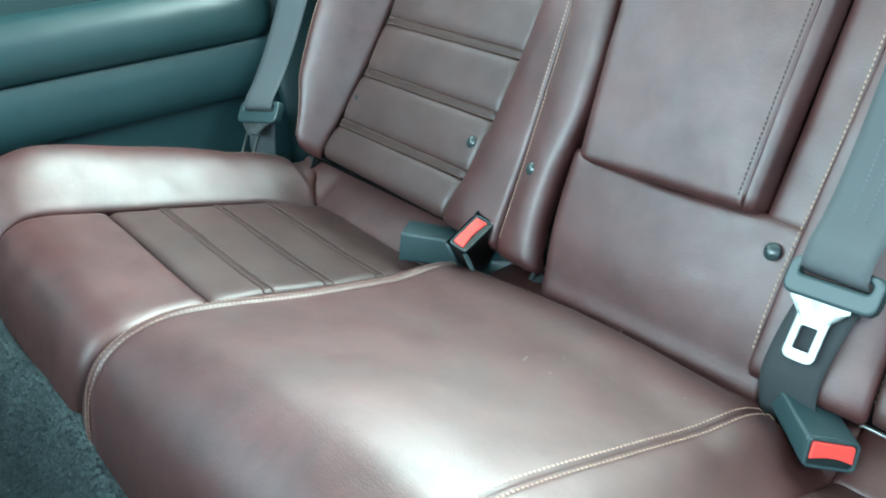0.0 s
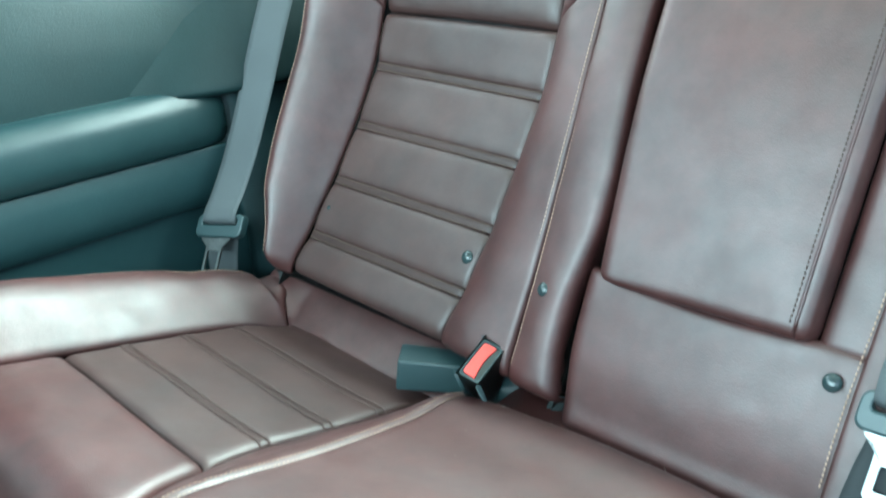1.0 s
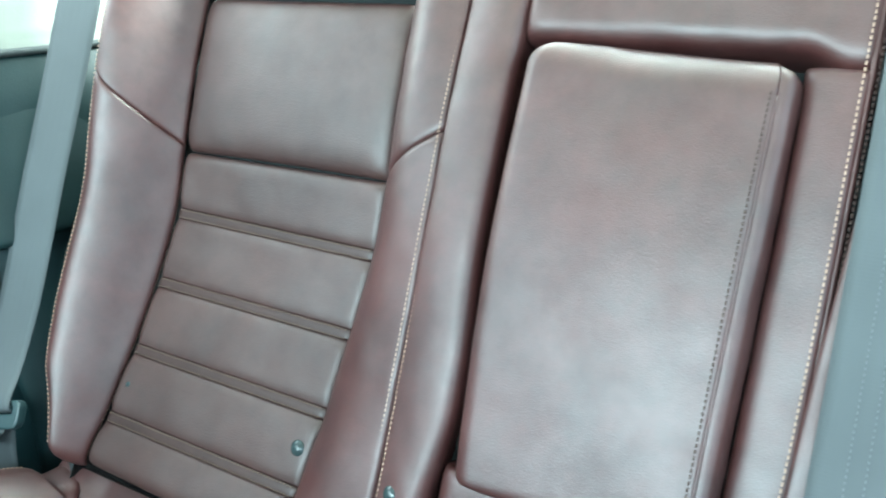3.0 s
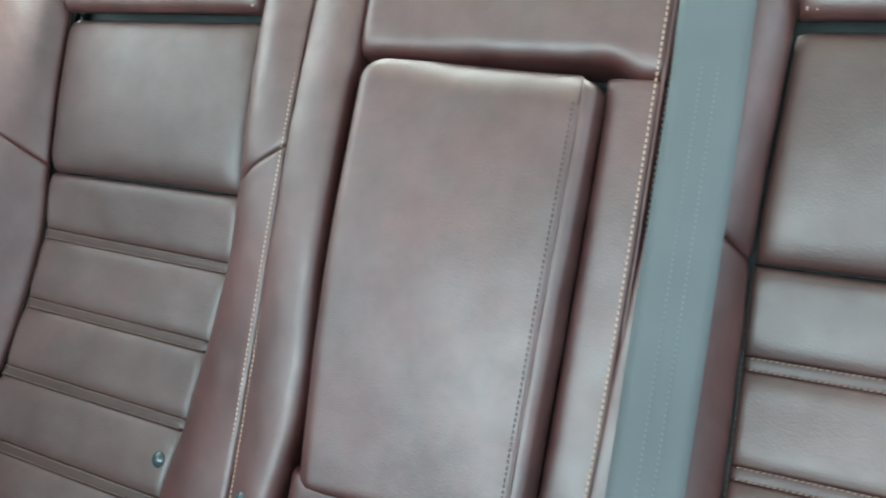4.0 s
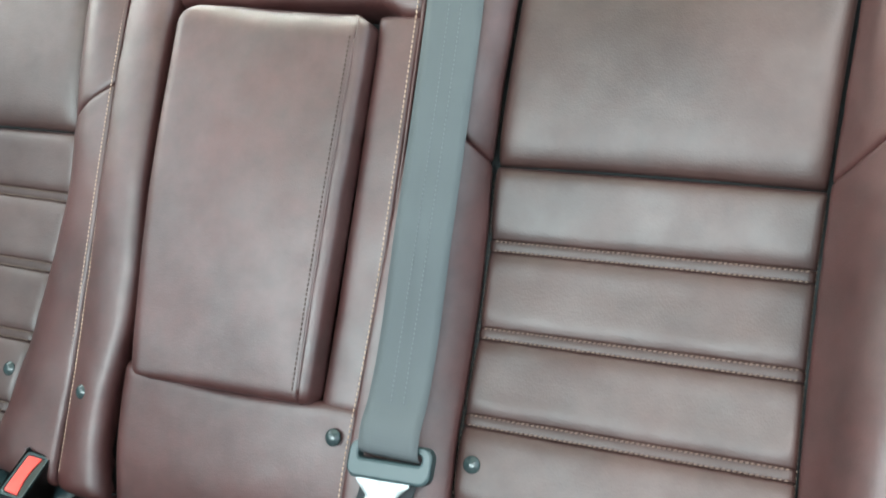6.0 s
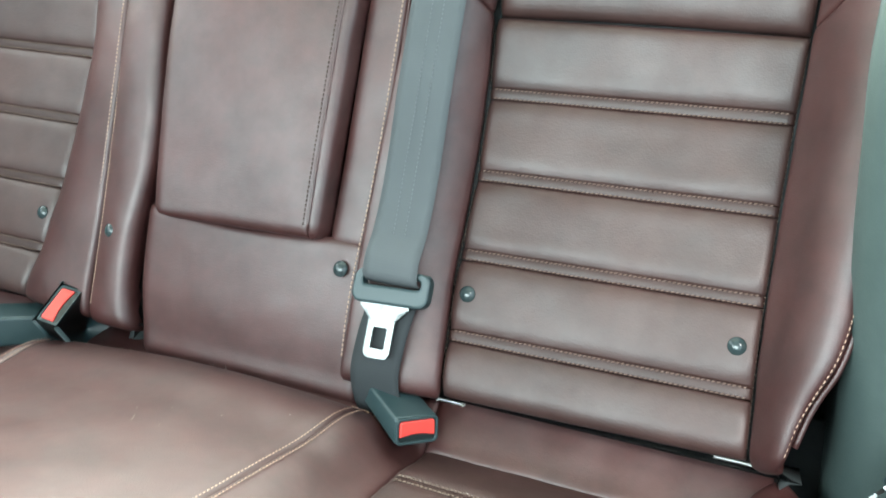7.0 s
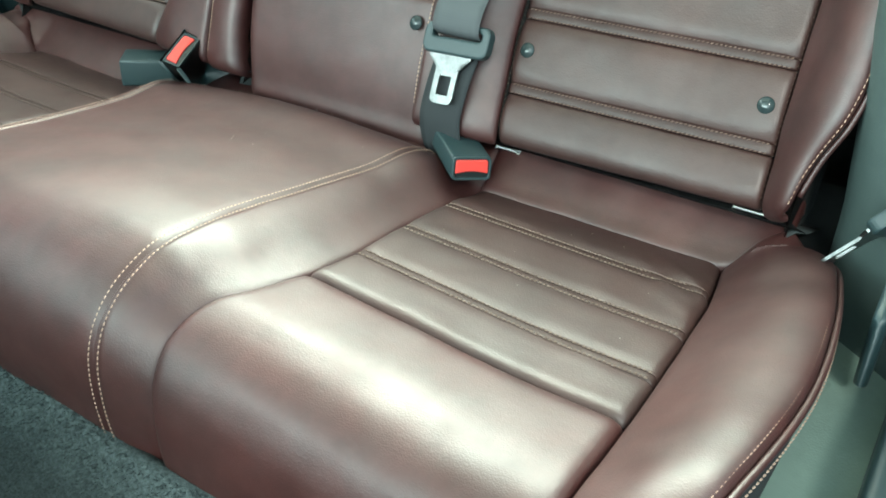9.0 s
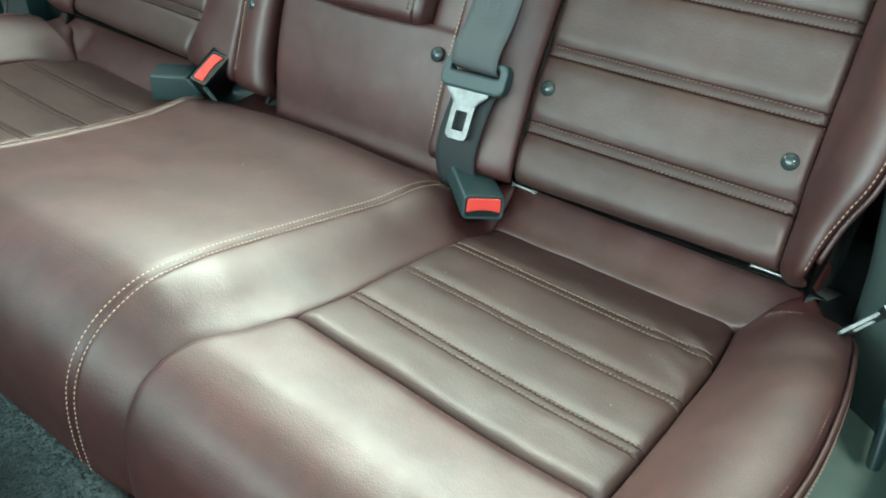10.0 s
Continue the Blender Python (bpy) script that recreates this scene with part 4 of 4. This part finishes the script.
def side_trim(m):
    ob = thing("side_trim", "slate grey moulded side trim with padded armrest below the window", "trim panel", kind="structure")
    face = (-m, 0, 0.2)

    def lean(y):
        return -0.045 * ease(-0.06, 0.16, y)
    strip_surface("upper_panel", [(0.655, 0.735), (0.640, 0.70), (0.622, 0.63), (0.612, 0.560)], -1.0 if m < 0 else 0.0, 0.34, PLASTIC, ob, face, m=m, n=50, grow=lean)
    if m < 0:
        strip_surface("armrest_pad", [(0.622, 0.573), (0.608, 0.573), (0.596, 0.569), (0.588, 0.558), (0.583, 0.540), (0.582, 0.520), (0.588, 0.504)], -1.0, -0.008, SOFT, ob, face, m=m, n=70, end=0.022)
    strip_surface("lower_panel", [(0.594, 0.5035), (0.590, 0.48), (0.594, 0.445), (0.602, 0.430)], -1.0 if m < 0 else 0.0, 0.34, SLATE_LIT, ob, face, m=m, grow=lean)
    strip_surface("pocket_panel", [(0.612, 0.431), (0.614, 0.40), (0.610, 0.33), (0.600, 0.22)], -1.0 if m < 0 else 0.0, 0.34, SLATE_LIT, ob, face, m=m, grow=lean)
    strip_surface("window_sill", [(0.700, 0.825), (0.690, 0.785), (0.676, 0.756), (0.662, 0.744), (0.654, 0.733)], -0.26 if m < 0 else 0.0, 0.36, CREAM, ob, face, m=m, grow=lean, label="cream upper trim below the window")
    if m < 0:
        # A black cord puts in the thin shadow line under the upper trim.
        sweep("shadow_cord", [(m * (0.6535 + float(lean(y))), y, 0.7370) for y in np.linspace(-0.26, 0.34, 14)], 0.0042, LINING, ob, n=30, label="black cord drawn as the shadow line under the trim")
        strip_surface("front_panel", [(0.675, 0.83), (0.660, 0.77), (0.653, 0.734)], -1.0, -0.255, PLASTIC, ob, face, m=m)

    def arch(s, t):
        z = 0.24 + (0.485 if m > 0 else 0.335) * t
        if m < 0:
            y = -0.025 + 0.385 * s
            x = table([-0.025, 0.0, 0.05, 0.36], [0.565, 0.545, 0.530, 0.530], y) + 0.40 * np.clip(z - 0.40, 0, 1)
        else:
            y = -0.12 + 0.48 * s
            x = table([-0.12, -0.075, -0.045, -0.02, 0.02, 0.08, 0.36], [0.605, 0.570, 0.522, 0.507, 0.505, 0.506, 0.514], y) - 0.085 * np.clip(z - 0.40, 0, 0.25)
        return np.stack([m * x, y, z], axis=-1)
    # The right arch is painted lighter than the left, as the lit side.
    patch("wheel_arch_trim", arch, 30, 40, ARCH_LIT if m > 0 else SLATE_LIT, ob, (0.003,) * 4, (0.01,) * 4, facing=(-m, -0.3, 0), rough=0.0005)
    if m < 0:
        def shoulder(s, t):
            y, z = -0.13 + 0.49 * s, 0.566 + 0.164 * t
            d = 0.5 * (1.136 * (y + 0.115) - (z - 0.575))
            return np.stack([m * (0.618 + 0.245 * (z - 0.56) - 0.06 * np.tanh(0.5 * (d + np.sqrt(d * d + 0.0003)) / 0.06)), y, z], axis=-1)
        patch("shoulder_trim", shoulder, 30, 24, PLASTIC, ob, (0.002,) * 4, (0.01,) * 4, facing=(-m, -0.3, 0), rough=0.0004)
    return ob


side_trim(-1)
side_trim(1)

pillar = thing("pillar_trim", "cream plastic pillar trim beside the window", "trim panel", kind="structure")


def pillar_face(s, t):
    z = 0.612 + 0.31 * t
    edge = -0.235 + 0.05 * t + 0.02 * np.sin(math.pi * t)
    return np.stack([-0.650 + 0.02 * np.cos(s * math.pi / 2) + 0 * t, edge - 0.12 * (1 - s) , z + 0 * s], axis=-1)


patch("pillar_cover", pillar_face, 14, 30, CREAM, pillar, (0.003, 0.012, 0.02, 0.003), (0.01, 0.02, 0.06, 0.01), facing=(1, 0, 0), rough=0.0003)

sill = thing("door_sill", "slate green plastic door sill beside the cushion", "sill", kind="structure")
bm = bmesh.new()
rounded_block(bm, (0.565, -0.45, 0.265), (1, 0, 0), (0, 1, 0), (0, 0, 1), (0.045, 0.42, 0.03), 0.010)
part("sill_cover", bm, TRIM, sill)
bm = bmesh.new()
rounded_block(bm, (0.592, -0.45, 0.30), (1, 0, 0), (0, 1, 0), (0, 0, 1), (0.012, 0.42, 0.045), 0.008)
part("door_seal", bm, BLACK, sill, "black rubber door seal")


def carpet(s, t):
    yz = spline([(-0.428, 0.342), (-0.440, 0.346), (-0.452, 0.325), (-0.475, 0.25), (-0.51, 0.14), (-0.57, 0.105), (-0.9, 0.10), (-1.9, 0.12)], t)
    x = -0.66 + 1.30 * s
    return np.stack([x, yz[..., 0] + 0.006 * np.sin(x * 23) * (t < 0.5), yz[..., 1] + 0.0 * x], axis=-1)


floor = patch("floor", carpet, 60, 120, CARPET, None, (0,) * 4, (0.01,) * 4, skirt=0.02, facing=(0, -0.5, 0.8), rough=0.002, size=0.03)
tagged(floor, "dark slate loop carpet rising to the seat front", "carpet", kind="structure")


def slab(name, c, half, label, mat=SHELL):
    bm = bmesh.new()
    rounded_block(bm, c, (1, 0, 0), (0, 1, 0), (0, 0, 1), half, 0.01)
    ob = part(name, bm, mat, None)
    return tagged(ob, label, "car body", kind="structure")


def roof_lining():
    """A pale roof lining with rounded edges, closed over the whole cabin."""
    bm = bmesh.new()
    rounded_block(bm, (0, -0.65, 1.25), (1, 0, 0), (0, 1, 0), (0, 0, 1), (0.66, 0.87, 0.02), 0.012)
    return tagged(part("ceiling", bm, SHELL, None), "pale cloth roof lining over the cabin", "roof lining", kind="structure")


roof_lining()
slab("parcel_shelf", (0, 0.72, 0.82), (0.64, 0.42, 0.02), "dark shelf behind the rear seat", PLASTIC)
slab("wall_rear", (0, 0.42, 0.45), (0.66, 0.02, 0.36), "dark bulkhead behind the rear seat", LINING)
# Unseen slab, added to keep windscreen light off the lower seat.
slab("front_blocker", (0, -0.97, 0.39), (0.66, 0.03, 0.32), "unseen dark slab that blocks light from the front", LINING)
slab("dashboard", (0, -1.75, 0.50), (0.66, 0.10, 0.32), "dark front of the cabin", PLASTIC)
slab("wall_left", (-0.74, -0.7, 0.42), (0.02, 1.2, 0.31), "dark left body side", LINING)
slab("wall_right", (0.74, 0.25, 0.42), (0.02, 0.55, 0.31), "dark right body side", LINING)
ground = thing("ground", "grey concrete ground outside the car", "ground", kind="structure")
bm = bmesh.new()
bmesh.ops.create_grid(bm, x_segments=1, y_segments=1, size=400)
for v in bm.verts:
    v.co.z = -0.25
CONCRETE = mottle(material("grey concrete", (0.3, 0.3, 0.29), 0.9), (0.34, 0.34, 0.33), (0.24, 0.24, 0.23), 2.0, 30.0, 0.85, 0.95, "noise", 200.0, 0.001)
part("paving", bm, CONCRETE, ground)

slab("underbody", (0, -0.02, 0.20), (0.66, 0.42, 0.02), "black cloth floor under the rear seat", LINING)


def carpet_pile():
    """Short upright tufts over the part of the carpet that rises to the seat."""
    rng = np.random.default_rng(7)
    n = 70000
    s, t = rng.uniform(0.20, 0.86, n), rng.uniform(0.0, 0.30, n)
    p = carpet(s, t)
    out = carpet(s, np.clip(t + 0.003, 0, 1)) - p
    normal = np.stack([0 * s, out[:, 2], -out[:, 1]], axis=1)
    normal = normal / (np.linalg.norm(normal, axis=1, keepdims=True) + 1e-9)
    normal = np.where(normal[:, 1:2] > 0, -normal, normal)
    tall = rng.uniform(0.002, 0.0042, n)[:, None]
    lean = rng.normal(0, 0.0011, (n, 3))
    side = rng.normal(0, 1, (n, 3))
    side /= np.linalg.norm(side, axis=1, keepdims=True)
    cross = np.cross(side, normal)
    wide = 0.0008
    v = np.stack([p + side * wide, p - side * wide * 0.5 + cross * wide, p - side * wide * 0.5 - cross * wide, p + normal * tall + lean], axis=1).reshape(-1, 3)
    k = np.arange(n) * 4
    faces = np.concatenate([np.stack([k, k + 1, k + 3], 1), np.stack([k + 1, k + 2, k + 3], 1), np.stack([k + 2, k, k + 3], 1)])
    ob = mesh_object("carpet_pile", v, faces.tolist(), CARPET, floor, smooth=False)
    return tagged(ob, kind="stuff")


carpet_pile()

hinge = thing("hinge_cover", "black plastic hinge cover beside the cushion", "cover")
bm = bmesh.new()
rounded_block(bm, (0.558, -0.108, 0.365), (1, 0, 0), (0, 0.94, 0.34), (0, -0.34, 0.94), (0.005, 0.024, 0.048), 0.005)
part("cover_plate", bm, BLACK, hinge)

# Added backdrop: a faint glow stands in for the bright outdoors.
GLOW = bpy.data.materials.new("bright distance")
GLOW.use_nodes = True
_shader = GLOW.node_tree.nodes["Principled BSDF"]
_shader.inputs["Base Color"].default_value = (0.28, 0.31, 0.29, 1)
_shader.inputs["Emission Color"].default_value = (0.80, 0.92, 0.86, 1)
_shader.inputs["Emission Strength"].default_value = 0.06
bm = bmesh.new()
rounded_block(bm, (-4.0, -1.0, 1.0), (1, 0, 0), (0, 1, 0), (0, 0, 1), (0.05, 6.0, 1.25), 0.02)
tagged(part("backdrop", bm, GLOW, None), "added glowing backdrop far outside the window", "backdrop", kind="structure")


def lint():
    """Loose dust and short threads lying on the bench."""
    rng = np.random.default_rng(3)
    verts, faces = [], []
    for k in range(74):
        p = rng.uniform(0.05, 0.45) if k < 34 else abs(rng.normal(0.0, 0.025)) + at_y(-0.062)
        if k < 22 or k >= 34:
            x = rng.uniform(-0.14, 0.15)
            c = cushion(x, p, hump(p) + 0.0085 * math.sin(math.pi * (x + 0.155) / 0.31) + 0.0006)
        else:
            p = rng.uniform(P_SEAM + 0.03, P_FRONT - 0.03)
            c = cushion(rng.uniform(0.23, 0.43), p, 0.0034)
        a = rng.uniform(0, math.pi)
        long, wide = rng.choice([0.0003, 0.0005, 0.0008, 0.003], p=[0.5, 0.3, 0.15, 0.05]), 0.0002
        d, w = np.array([math.cos(a), math.sin(a), 0]) * long, np.array([-math.sin(a), math.cos(a), 0]) * wide
        i = len(verts)
        verts += [c - d - w, c - d + w, c + d + w, c + d - w, c + (0, 0, wide * 1.6)]
        faces += [(i, i + 1, i + 4), (i + 1, i + 2, i + 4), (i + 2, i + 3, i + 4), (i + 3, i, i + 4)]
    return tagged(mesh_object("lint", verts, faces, LINT, bench, smooth=False), kind="stuff")


LINT = material("pale lint", (0.36, 0.34, 0.30), 0.9)
lint()
